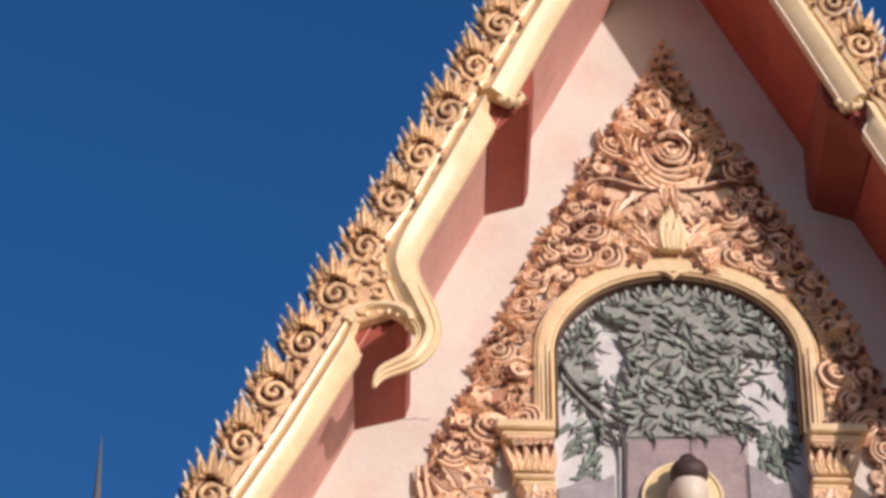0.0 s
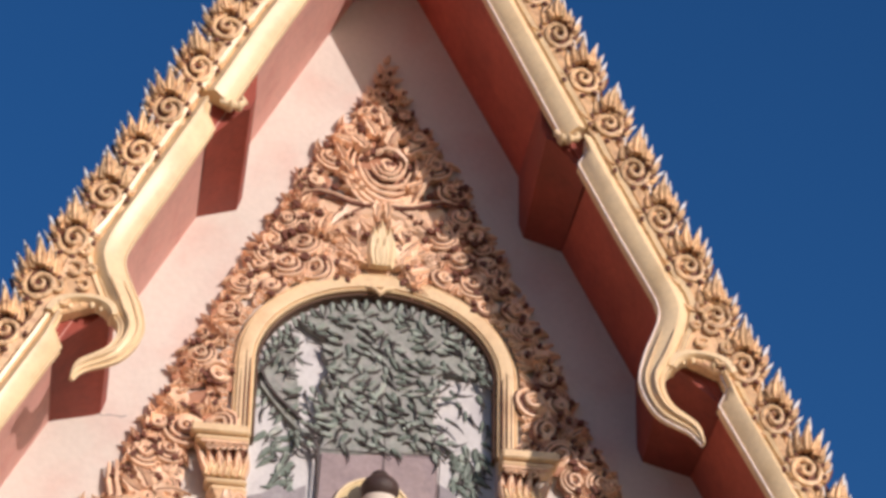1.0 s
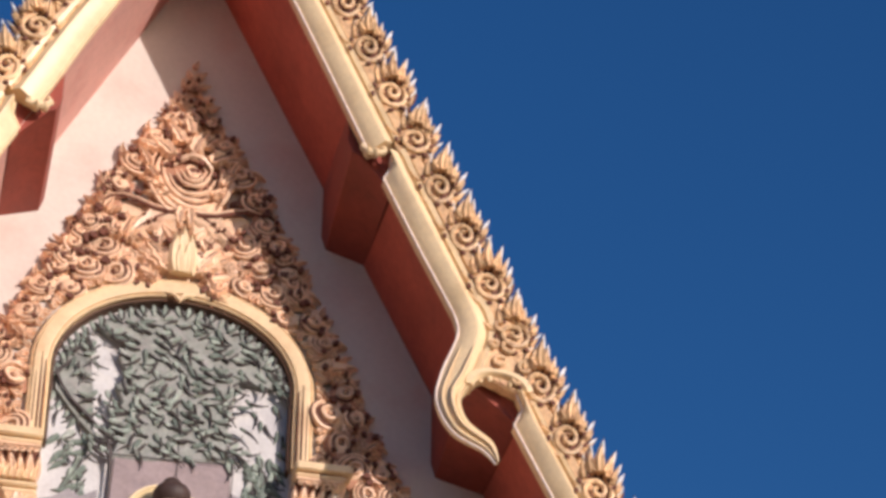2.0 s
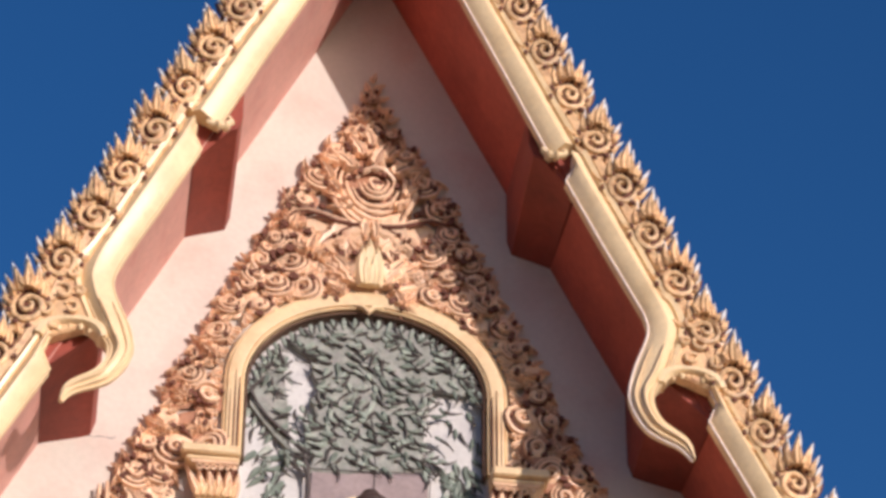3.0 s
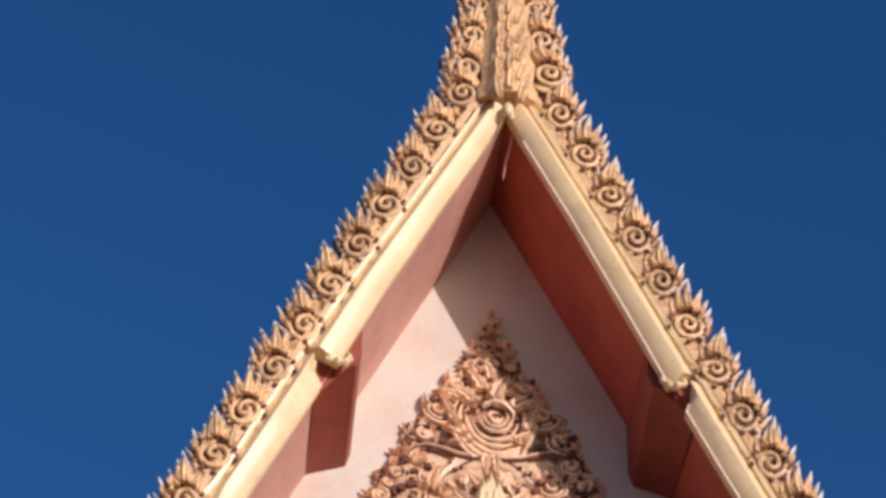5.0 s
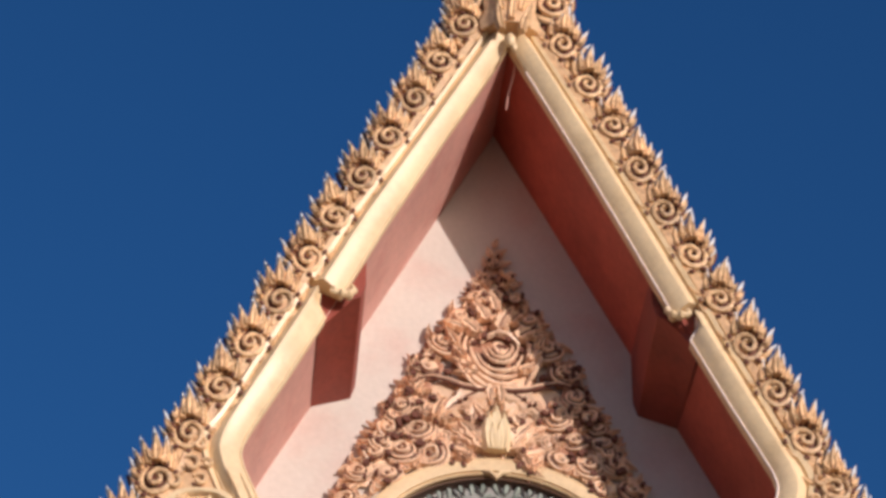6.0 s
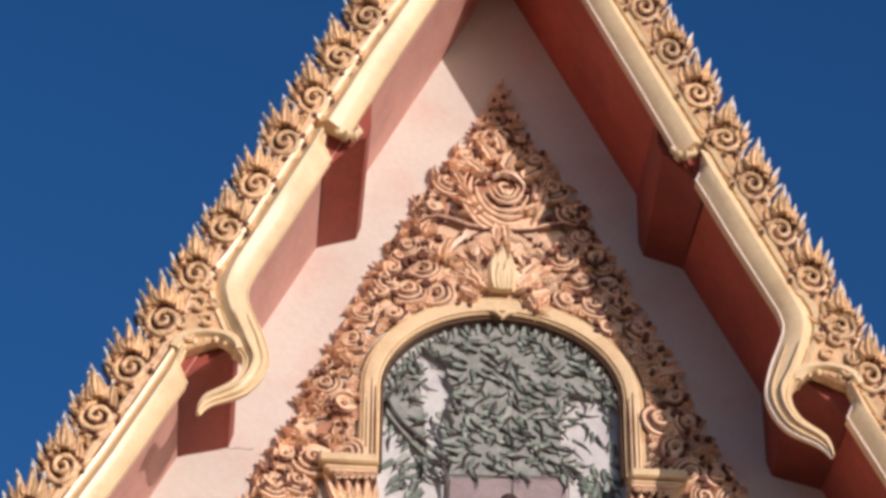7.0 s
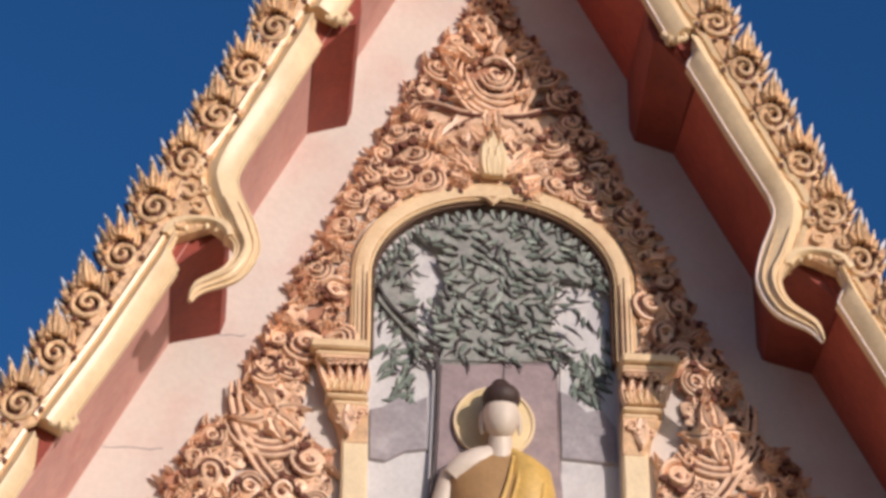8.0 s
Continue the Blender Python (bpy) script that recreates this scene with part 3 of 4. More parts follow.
def arch_bar(a0, a1, y0, y1, n=40):
    """A bar along the arch between the offsets a0 and a1 outside the opening."""
    rings = []
    for i in range(n + 1):
        q = math.pi * i / n
        ring = []
        for o, y in ((a0, 0.08 if a0 < -0.01 else 0.0), (a0, -0.025 if a0 < -0.01 else y0), ((a0 + a1) / 2, -0.03 if a0 < -0.01 else y1), (a1, y0), (a1, 0.0 if a0 > -0.01 else 0.08)):
            ring.append((-(HALF + o) * math.cos(q), y, SPRING + (RISE + o) * math.sin(q)))
        rings.append(ring)
    for end, s in ((0, -1), (-1, 1)):
        foot = [(x, y, -0.96) for x, y, z in rings[end]]
        rings.insert(0, foot) if end == 0 else rings.append(foot)
    return Shape().loft(rings)


for name, a0, a1, y0, y1 in (("inner_moulding", -0.004, 0.012, -0.044, -0.050), ("moulding", 0.013, 0.082, -0.058, -0.064), ("outer_moulding", 0.083, 0.102, -0.042, -0.050)):
    part(name, arch_bar(a0, a1, y0, y1).mesh(name, FRAME), frame_thing)
for s in (-1, 1):                   # dark bars, painted as the shadow lines that part the jambs into thin rods
    for o, z1 in ((0.020, -0.50), (0.042, -0.46), (0.066, -0.52)):
        part("groove", Shape().tube([(s * (HALF + o), -0.066 if o < 0.06 else -0.058, z) for z in (-0.95, -0.8, -0.65, z1)], [0.0045, 0.0055, 0.005, 0.002], 6).mesh("groove", GROUND_AND_SHADE), frame_thing, "dark bar painted as shade between the jamb rods")
# Dark brown paint stands for the shade under the arch.
part("lining", arch_bar(-0.022, -0.006, 0.03, 0.03).mesh("lining", ARCH_SHADE), frame_thing, "dark band painted as the shade inside the arch")
part("crown_cusp", Shape().tube([(-0.08, -0.05, 0.015), (-0.03, -0.06, 0.0), (0, -0.065, -0.035), (0.03, -0.06, 0.0), (0.08, -0.05, 0.015)], [0.010, 0.014, 0.018, 0.014, 0.010]).mesh("crown_cusp", FRAME), frame_thing)
for s in (-1, 1):
    pil = part("pilaster", Shape().box(min(s * 0.642, s * 0.775), max(s * 0.642, s * 0.775), -0.075, 0.0, FLOOR_H, -1.30, 0.012).mesh("pilaster", LOTUS), frame_thing, "cream-gold pilaster shaft")
    for name, xa, xb, ya, za, zb in (("abacus", 0.645, 0.945, -0.16, -1.02, -0.965), ("fillet", 0.645, 0.92, -0.14, -1.055, -1.024), ("necking", 0.645, 0.86, -0.115, -1.285, -1.255), ("necking", 0.645, 0.83, -0.10, -1.32, -1.288)):
        part(name, Shape().box(min(s * xa, s * xb), max(s * xa, s * xb), ya, 0.0, za, zb, 0.01).mesh(name, FRAME), pil)
    for k in range(6):              # upright leaves round the capital, with small curls between
        x = s * (0.668 + 0.034 * k)
        part("capital_leaf", flame(0.19, 0.050, 0.10 * s, 0.05, 8).mesh("capital_leaf", CARVE), pil, "", spin(x, -0.090 - 0.006 * (k % 2), -1.250, 6 * s * (k - 2), 0.92 + 0.1 * (k % 2)))
        part("capital_leaf", flame(0.10, 0.044, -0.15 * s, 0.05, 8).mesh("capital_leaf", FRAME), pil, "", spin(x + 0.016 * s, -0.104, -1.252, -8 * s, 0.95))
        part("curl", volute(0.017, 1.2, 0.007, 0.02, s).mesh("curl", CARVE), pil, "", spin(x + 0.010 * s, -0.122, -1.085, 30 * k))
    for k in range(4):
        part("curl", volute(0.034 - 0.004 * k, 1.4, 0.009, 0.02, -s).mesh("curl", CARVE), pil, "", spin(s * (0.685 + 0.034 * k), -0.112 + 0.006 * k, -1.375 - 0.022 * (k % 2), 50 * k))
    part("bead", Shape().tube([(s * 0.65, -0.135, -1.062), (s * 0.75, -0.137, -1.064), (s * 0.89, -0.135, -1.062)], 0.010, 8).mesh("bead", CARVE), pil)
    part("block", Shape().box(min(s * 0.65, s * 0.85), max(s * 0.65, s * 0.85), -0.085, 0.0, -1.255, -1.055, 0.008).mesh("block", GROUND_AND_SHADE), pil, "red-brown ground of the capital")
    prof = [(-1.322, 0.845, -0.112), (-1.35, 0.835, -0.118), (-1.38, 0.815, -0.108), (-1.42, 0.80, -0.100), (-1.46, 0.79, -0.088), (-1.52, 0.782, -0.080)]
    part("console", Shape().loft([[(s * 0.645, 0.0, z), (s * 0.645, y, z), (s * (x - 0.03), y, z), (s * x, y + 0.03, z), (s * x, 0.0, z)] for z, x, y in prof]).mesh("console", BASE), pil)
    part("leaf", flame(0.17, 0.10, 0.0, 0.035, 9).mesh("leaf", CARVE), pil, "", spin(s * 0.74, -0.100, -1.33, 180))

relief = thing("niche_relief", "painted tree relief in grey, green and mauve within the niche", "relief", (0, -0.035, CROWN))
part("back_panel", Shape().box(-HALF - 0.02, HALF + 0.02, 0.085, 0.12, FLOOR_H, 0.03).mesh("back_panel", PANEL, smooth=0), relief, "pale painted sky and ground")


def slab(points, y0, y1):
    """A flat shape with a bevelled front, from its outline in x and h."""
    cx = sum(p[0] for p in points) / len(points)
    cz = sum(p[1] for p in points) / len(points)
    front = [(x + (cx - x) * 0.04, y0, z + (cz - z) * 0.04) for x, z in points]
    return Shape().loft([[(x, y1, z) for x, z in points], [(x, y0 + 0.012, z) for x, z in points], front])


trunk = [(-0.34, -2.30), (-0.30, -1.6), (-0.275, -0.95), (0.335, -0.95), (0.34, -1.6), (0.38, -2.30)]
part("trunk", slab(trunk, 0.045, 0.088).mesh("trunk", BARK, smooth=0), relief, "mauve painted tree trunk")
crown = [(-0.29, -1.00), (-0.25, -0.87), (-0.31, -0.76), (-0.25, -0.66), (-0.29, -0.57), (-0.24, -0.48), (-0.29, -0.39), (-0.26, -0.31), (-0.36, -0.25), (-0.42, -0.20), (-0.25, -0.075), (0.0, -0.045), (0.25, -0.075), (0.46, -0.20), (0.57, -0.38), (0.53, -0.46), (0.36, -0.44), (0.33, -0.60), (0.30, -0.80), (0.33, -0.93), (0.1, -0.97), (-0.1, -1.0)]
lobe = [(-0.61, -0.50), (-0.60, -0.62), (-0.46, -0.80), (-0.38, -0.88), (-0.40, -0.60), (-0.425, -0.42), (-0.42, -0.28), (-0.50, -0.30)]
part("leaf_crown", slab(lobe, 0.052, 0.086).mesh("leaf_crown", CROWNPAINT, smooth=0), relief, "grey-green painted leaf crown")
part("leaf_crown", slab(crown, 0.040, 0.086).mesh("leaf_crown", CROWNPAINT, smooth=0), relief, "grey-green painted leaf crown")
for path in ([(-0.615, -0.46), (-0.60, -0.53), (-0.565, -0.60), (-0.51, -0.68), (-0.44, -0.75), (-0.37, -0.815), (-0.315, -0.89), (-0.288, -0.98), (-0.283, -1.1), (-0.288, -1.3), (-0.31, -1.65), (-0.36, -2.1)], [(0.345, -1.0), (0.335, -1.2), (0.34, -1.6)], [(0.02, -0.55), (0.05, -0.75), (0.06, -0.95), (0.055, -1.08)], [(-0.30, -0.975), (0.0, -0.97), (0.33, -0.955)]):
    thin = 0.004 if path[0][1] < -0.9 and len(path) == 3 or path[0][0] == 0.02 else 0.014
    part("outline", Shape().tube([(x, 0.036, z) for x, z in path], [thin * (0.7 + 0.3 * math.sin(i * 2.0)) for i in range(len(path))], 6).mesh("outline", OUTLINE), relief, "dark painted outline")
for s, pts in ((-1, [(-0.63, -1.55), (-0.63, -1.26), (-0.56, -1.24), (-0.48, -1.18), (-0.42, -1.22), (-0.335, -1.17), (-0.33, -1.48), (-0.45, -1.50), (-0.55, -1.56)]), (1, [(0.345, -1.50), (0.345, -1.10), (0.40, -1.13), (0.48, -1.22), (0.56, -1.20), (0.63, -1.30), (0.63, -1.52)])):
    part("hill", slab(pts, 0.066, 0.088).mesh("hill", HILL, smooth=0), relief, "grey painted hill")
rnd = random.Random(4)
DABS = [flame(0.080, 0.034, b, 0.014, 6).mesh("leaf", LEAF) for b in (0.3, -0.3, 0.1)]
DEEP = [flame(0.085, 0.030, b, 0.014, 6).mesh("leaf", SPRAY) for b in (0.3, -0.3, 0.1)]
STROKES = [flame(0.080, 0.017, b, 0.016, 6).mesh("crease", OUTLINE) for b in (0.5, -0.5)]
count = 0
for row in range(17):
    for col in range(18):
        x = -0.60 + 1.20 * (col + 0.5 * (row % 2)) / 17.5 + rnd.uniform(-0.02, 0.02)
        h = -0.045 - 0.056 * row + rnd.uniform(-0.015, 0.015)
        if h > arch(x) - 0.10 or abs(x) > 0.60:
            continue
        if -0.405 < x < -0.28 and -0.58 < h < -0.22 or x > 0.36 and -0.66 < h < -0.47 and rnd.random() < 0.75 or x > 0.38 and h < -0.58 and rnd.random() < 0.6 or x < -0.44 and -0.95 < h < -0.78:
            continue
        if abs(x) < 0.30 and h < -0.90 and rnd.random() < 0.6:
            continue
        inside = -0.45 < x < 0.42
        turn = rnd.choice((60, 95, 120, 150, -60, -100, -140)) if inside else (-150 if x < 0 else 150) + rnd.uniform(-25, 25)
        y = 0.034 if inside or h > -0.5 else 0.078
        m = spin(x, y - 0.004 * rnd.random(), h, turn + rnd.uniform(-15, 15), rnd.uniform(0.7, 1.0))
        if count < 285:
            part("leaf", rnd.choice(DEEP if rnd.random() < (0.55 if x > 0.05 or h > -0.25 else 0.25) else DABS), relief, "", m)
        count += 1
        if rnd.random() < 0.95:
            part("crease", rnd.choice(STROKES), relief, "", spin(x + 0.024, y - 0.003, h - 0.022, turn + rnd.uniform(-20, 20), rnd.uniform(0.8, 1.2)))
for k in range(27):                 # a fringe of leaflets under the arch
    q = math.pi * (0.06 + 0.88 * k / 26)
    x, h = -(HALF - 0.045) * math.cos(q), SPRING + (RISE - 0.04) * math.sin(q)
    part("leaf", DABS[k % 3], relief, "", spin(x, 0.034, h, 180 + 35 * math.cos(q) * -1, 0.8))
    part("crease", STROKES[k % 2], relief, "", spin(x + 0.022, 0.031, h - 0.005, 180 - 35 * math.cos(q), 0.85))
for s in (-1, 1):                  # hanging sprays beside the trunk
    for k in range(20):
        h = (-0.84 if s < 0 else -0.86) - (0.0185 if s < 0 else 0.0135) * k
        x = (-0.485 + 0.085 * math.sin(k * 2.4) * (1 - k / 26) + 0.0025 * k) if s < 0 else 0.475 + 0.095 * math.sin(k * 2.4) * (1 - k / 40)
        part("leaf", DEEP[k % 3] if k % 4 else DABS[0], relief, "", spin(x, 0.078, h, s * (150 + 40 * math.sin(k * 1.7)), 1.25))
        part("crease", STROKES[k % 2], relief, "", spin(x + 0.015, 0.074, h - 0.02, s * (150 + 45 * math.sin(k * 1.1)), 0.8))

halo = thing("halo", "cream and gold painted disc behind the statue's head", "halo", (0, -0.035, CROWN))
part("disc", disc(0.205, 0.020, 0.046, 1, 0.0, 40).mesh("disc", HALO), halo, "", spin(0.0, 0, -1.335))
part("rim", Shape().tube([(0.20 * math.cos(a), 0.022, -1.335 + 0.20 * math.sin(a)) for a in (2 * math.pi * i / 40 for i in range(41))], 0.010).mesh("rim", LOTUS), halo)

st = Shape()
X, Y = 0.02, -0.150
st.ball((X, Y, -1.375), 0.092, 0.092, 0.122, 16, 12, 0)
st.ball((X, Y - 0.062, -1.390), 0.016, 0.028, 0.05, 8, 6, 0)
st.ball((X, Y - 0.010, -1.278), 0.099, 0.104, 0.078, 16, 10, 1)
st.ball((X, Y + 0.016, -1.205), 0.054, 0.054, 0.052, 12, 8, 1)
for s in (-1, 1):
    st.ball((X + s * 0.094, Y + 0.02, -1.400), 0.014, 0.022, 0.07, 8, 6, 0)
st.tube([(X, -0.11, -1.47), (X, -0.09, -1.55), (X, -0.06, -1.65)], [0.060, 0.062, 0.075], 14, 0)
rings, rings2 = [], []
for h, wx, wy in ((-1.535, 0.06, 0.05), (-1.575, 0.15, 0.07), (-1.625, 0.225, 0.09), (-1.71, 0.262, 0.10), (-1.85, 0.235, 0.11), (-2.00, 0.20, 0.11), (-2.12, 0.22, 0.11)):
    rings.append([(X + wx * math.cos(a), -0.045 + 1.25 * wy * math.sin(a), h) for a in (2 * math.pi * k / 20 for k in range(20))])
# Torso in brown: the chest's shade is put into its colour.
st.loft(rings, slot=3)
for h, x0, x1, wy in ((-1.535, 0.03, 0.09, 0.06), (-1.585, 0.02, 0.19, 0.085), (-1.65, 0.0, 0.262, 0.107), (-1.76, -0.02, 0.282, 0.117), (-1.90, -0.08, 0.265, 0.125), (-2.12, -0.19, 0.26, 0.125)):
    c, wx = X + (x0 + x1) / 2, (x1 - x0) / 2
    rings2.append([(c + wx * math.cos(a), -0.047 + 1.25 * wy * math.sin(a), h) for a in (2 * math.pi * k / 20 for k in range(20))])
st.loft(rings2, slot=2)
st.tube([(X - 0.235, -0.03, -1.645), (X - 0.30, -0.01, -1.85), (X - 0.22, -0.08, -2.05), (X, -0.12, -2.12)], [0.06, 0.058, 0.05, 0.045], 10, 0)
st.tube([(X - 0.03, -0.075, -1.555), (X - 0.10, -0.082, -1.592), (X - 0.18, -0.075, -1.630), (X - 0.235, -0.055, -1.685)], [0.055, 0.070, 0.075, 0.066], 12, 0)
for k in range(5):                  # folds of the robe
    st.tube([(X + 0.06 + 0.035 * k, -0.155 + 0.006 * k, -1.60 - 0.02 * k), (X + 0.03 + 0.045 * k, -0.190 + 0.006 * k, -1.76), (X - 0.06 + 0.06 * k, -0.200, -2.05)], [0.008, 0.013, 0.012], 6, 2)
st.ball((X, -0.02, -2.22), 0.48, 0.13, 0.12, 18, 8, 2)
thing("statue", "cream painted seated relief statue with dark hair and a golden robe", "statue", (0, 0, CROWN), mesh=st.mesh("statue", SKIN, HAIR, ROBE, CHEST_SHADE, smooth=60))
sill = Shape().box(-1.0, 1.0, -0.16, 0.0, -0.10, 0.0, 0.02).box(-0.92, 0.92, -0.12, 0.0, -0.20, -0.102, 0.015)
thing("niche_sill", "gold painted moulded sill under the niche", "sill", (0, 0, CROWN + FLOOR_H), mesh=sill.mesh("niche_sill", FRAME))

# ---- carved foliage round the niche ----
carving = thing("pediment_carving", "peach-gold carved scrolling foliage with shaded grooves painted dark over the gable", "carving", (0, 0, CROWN))


def shell(ridges, grooves, swell=0.95):
    """A curled shell, as its swelling ground and the bars on it: stout peach ridges, and dark bars for shaded grooves.
    """
    ground = Shape().loft([[(k * swell * math.cos(a), y, k * swell * math.sin(a)) for a in (2 * math.pi * i / 14 for i in range(14))] for k, y in ((1.0, 0.12), (1.0, -0.02), (0.85, -0.10), (0.5, -0.16), (0.2, -0.17))]).mesh("scroll", CARVE)
    bars = []
    for name, material, rows in (("ridge", CARVE, ridges), ("groove", GROUND_AND_SHADE, grooves)):
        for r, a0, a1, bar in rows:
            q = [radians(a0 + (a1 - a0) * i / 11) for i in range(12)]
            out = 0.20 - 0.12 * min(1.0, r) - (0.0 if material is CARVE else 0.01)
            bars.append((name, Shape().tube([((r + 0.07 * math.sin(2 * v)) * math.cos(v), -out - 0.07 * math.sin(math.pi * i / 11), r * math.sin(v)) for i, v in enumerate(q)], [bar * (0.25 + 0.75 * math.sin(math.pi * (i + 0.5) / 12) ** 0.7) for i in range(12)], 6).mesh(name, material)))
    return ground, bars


# Dark lump that paints the shade round each scroll's eye.
HOLLOW_SHADE = Shape().ball((0.04, -0.15, 0.03), 0.27, 0.10, 0.23, 10, 6).mesh("hollow", GROUND_AND_SHADE)
EYE_BALL = Shape().ball((-0.02, -0.20, -0.04), 0.13, 0.13, 0.11, 8, 6).mesh("eye", CARVE)


def curl_in(kind, m, label=""):
    """One curled shell in the carving, its bars on their ground."""
    ground, bars = SCROLLS[kind]
    o = part("scroll", ground, carving, label, m)
    part("hollow", HOLLOW_SHADE, o, "dark lump painted as a shaded hollow")
    part("eye", EYE_BALL, o)
    for name, bar in bars:
        part(name, bar, o, "dark bar painted as a shaded groove" if name == "groove" else "")


def acanthus(length, width, bend, thick, lobes=3, n=13):
    """A lobed leaf in the wall's plane, its midrib painted dark as a shaded groove."""
    rings, rib = [], []
    for i in range(n):
        t = i / (n - 1)
        w = width * (math.sin(math.pi * (0.15 + 0.85 * t) ** 0.8) + 0.02) * 0.5 * (1 + 0.22 * math.sin(2 * math.pi * lobes * t))
        x, z = bend * t * t * length, length * t
        up = thick * (1 - 0.5 * t)
        rings.append([(x - w, 0, z), (x - 0.55 * w, -up, z), (x, -0.6 * up, z), (x + 0.55 * w, -up, z), (x + w, 0, z), (x, 0.3 * thick, z)])
        rib.append((x, -0.62 * up, z))
    return Shape().loft(rings).tube(rib[1:-2], [0.035 * length * (1 - 0.6 * i / n) for i in range(n - 3)], 5, 1)


SCROLLS = [shell(((0.46, 120, 400, 0.19), (0.98, 150, 330, 0.17)), ((0.74, 150, 330, 0.10), (1.16, 165, 280, 0.07))),
           shell(((0.42, 60, 360, 0.16), (0.84, 165, 400, 0.14), (1.14, 190, 350, 0.13)), ((0.65, 165, 360, 0.085), (1.0, 195, 350, 0.075))),
           shell(((0.50, 190, 470, 0.20), (0.95, 20, 130, 0.18)), ((0.78, 200, 400, 0.11),), 0.85),
           shell(((0.42, 80, 370, 0.17), (0.84, 135, 345, 0.15), (1.18, 160, 310, 0.15)), ((0.64, 140, 340, 0.09), (1.02, 160, 310, 0.085), (0.9, 30, 90, 0.12))),
           shell(((0.45, 210, 440, 0.18), (0.92, 185, 350, 0.18)), ((0.70, 190, 380, 0.10), (0.85, 60, 120, 0.13)))]
LEAVES = [acanthus(1.15, 0.72, b, 0.34).mesh("leaf", CARVE, GROUND_AND_SHADE) for b in (0.35, -0.35, 0.7)]
GROUNDS = [disc(1.0, -0.25, 0.12, n, 0.10, 18).mesh("ground", m) for n, m in ((5, CARVE), (7, CARVE), (6, BED), (8, GROUND_AND_SHADE))]
PIT_SHADE = disc(1.0, -0.2, 0.3, 4, 0.12, 12).mesh("recess", GROUND_AND_SHADE)
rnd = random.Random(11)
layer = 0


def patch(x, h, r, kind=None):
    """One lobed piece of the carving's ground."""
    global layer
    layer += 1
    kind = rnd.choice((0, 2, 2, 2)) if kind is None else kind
    part("ground_piece", GROUNDS[kind], carving, "ground darkened for the shade between the scrolls" if kind > 1 else "", Matrix.Translation((x, -0.006 - 0.00018 * layer, h)) @ Matrix.Diagonal((r, 0.05, r, 1)))


# A dark disc that stands for a shaded hole in the carving.
def shade_disc(x, h, r, y):
    part("recess", PIT_SHADE, carving, "dark piece painted as a shaded recess", Matrix.Translation((x, y, h)) @ Matrix.Rotation(rnd.uniform(0, 3), 4, "Y") @ Matrix.Diagonal((r, 0.05, r * 0.7, 1)))


def scroll(x, h, r, deg, flip, kind=None, leaves=3, fan=70, out=None, y=-0.03):
    patch(x, h, r * 1.18)
    r *= 0.9
    if kind is None and rnd.random() < 0.30:      # a fan of lobed leaves in place of a scroll
        for k in range(6):
            a = deg + (k - 2.5) * 34 + rnd.uniform(-8, 8)
            q = radians(deg)
            part("leaf", LEAVES[0 if k < 3 else 1], carving, "", spin(x - 0.8 * r * math.sin(q), y - 0.012 * (k % 2), h - 0.8 * r * math.cos(q), a, r * rnd.uniform(1.1, 1.55) * (1 - 0.1 * abs(k - 2.5)), flip) @ Matrix.Diagonal((0.85, 1.6, 1, 1)))
    else:
        curl_in(rnd.choice((0, 1, 1, 2, 3, 4)) if kind is None else kind, spin(x, y, h, deg, r, flip) @ Matrix.Diagonal((1, 1.9, rnd.uniform(0.85, 1.1), 1)))
    out = deg if out is None else out
    for k in range(leaves):
        a = out + (k - (leaves - 1) / 2) * fan / max(1, leaves - 1) * 1.6 + rnd.uniform(-10, 10)
        q = radians(a)
        part("leaf", LEAVES[rnd.randrange(3)], carving, "", spin(x + 0.9 * r * math.sin(q), y + 0.008, h + 0.9 * r * math.cos(q), a + rnd.uniform(-25, 25), r * rnd.uniform(0.6, 0.95)) @ Matrix.Diagonal((1, 2.0, 1, 1)))
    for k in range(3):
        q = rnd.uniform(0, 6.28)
        shade_disc(x + 0.92 * r * math.cos(q), h + 0.92 * r * math.sin(q), r * rnd.uniform(0.20, 0.34), y - 0.036)


def outer(h):
    return max(0.0, edge(h) - 0.43 - 0.05 * min(1.0, max(0.0, (-0.2 - h) / 0.6)))


def inner(h):
    if h > SPRING:
        t = (h - SPRING) / (RISE + 0.11)
        return (HALF + 0.11) * math.sqrt(1 - t * t) if t < 1 else 0.0
    return 0.755 if h > -0.93 else (0.95 if h > -1.06 else (0.87 if h > -1.34 else 0.79))


# the large bud over the arch: an eye in nested crescents that open upwards, and shells at its sides
patch(0.02, 0.80, 0.25, 2)
patch(0.0, 0.95, 0.17, 2)
rose = part("scroll", disc(0.06, -0.075, 0.0, 5, 0.05).mesh("scroll", GROUND_AND_SHADE), carving, "large curled bud", spin(0.03, 0, 0.775))
part("eye", Shape().ball((0, -0.082, 0), 0.017, 0.02, 0.015, 8, 6).mesh("eye", CARVE), rose)
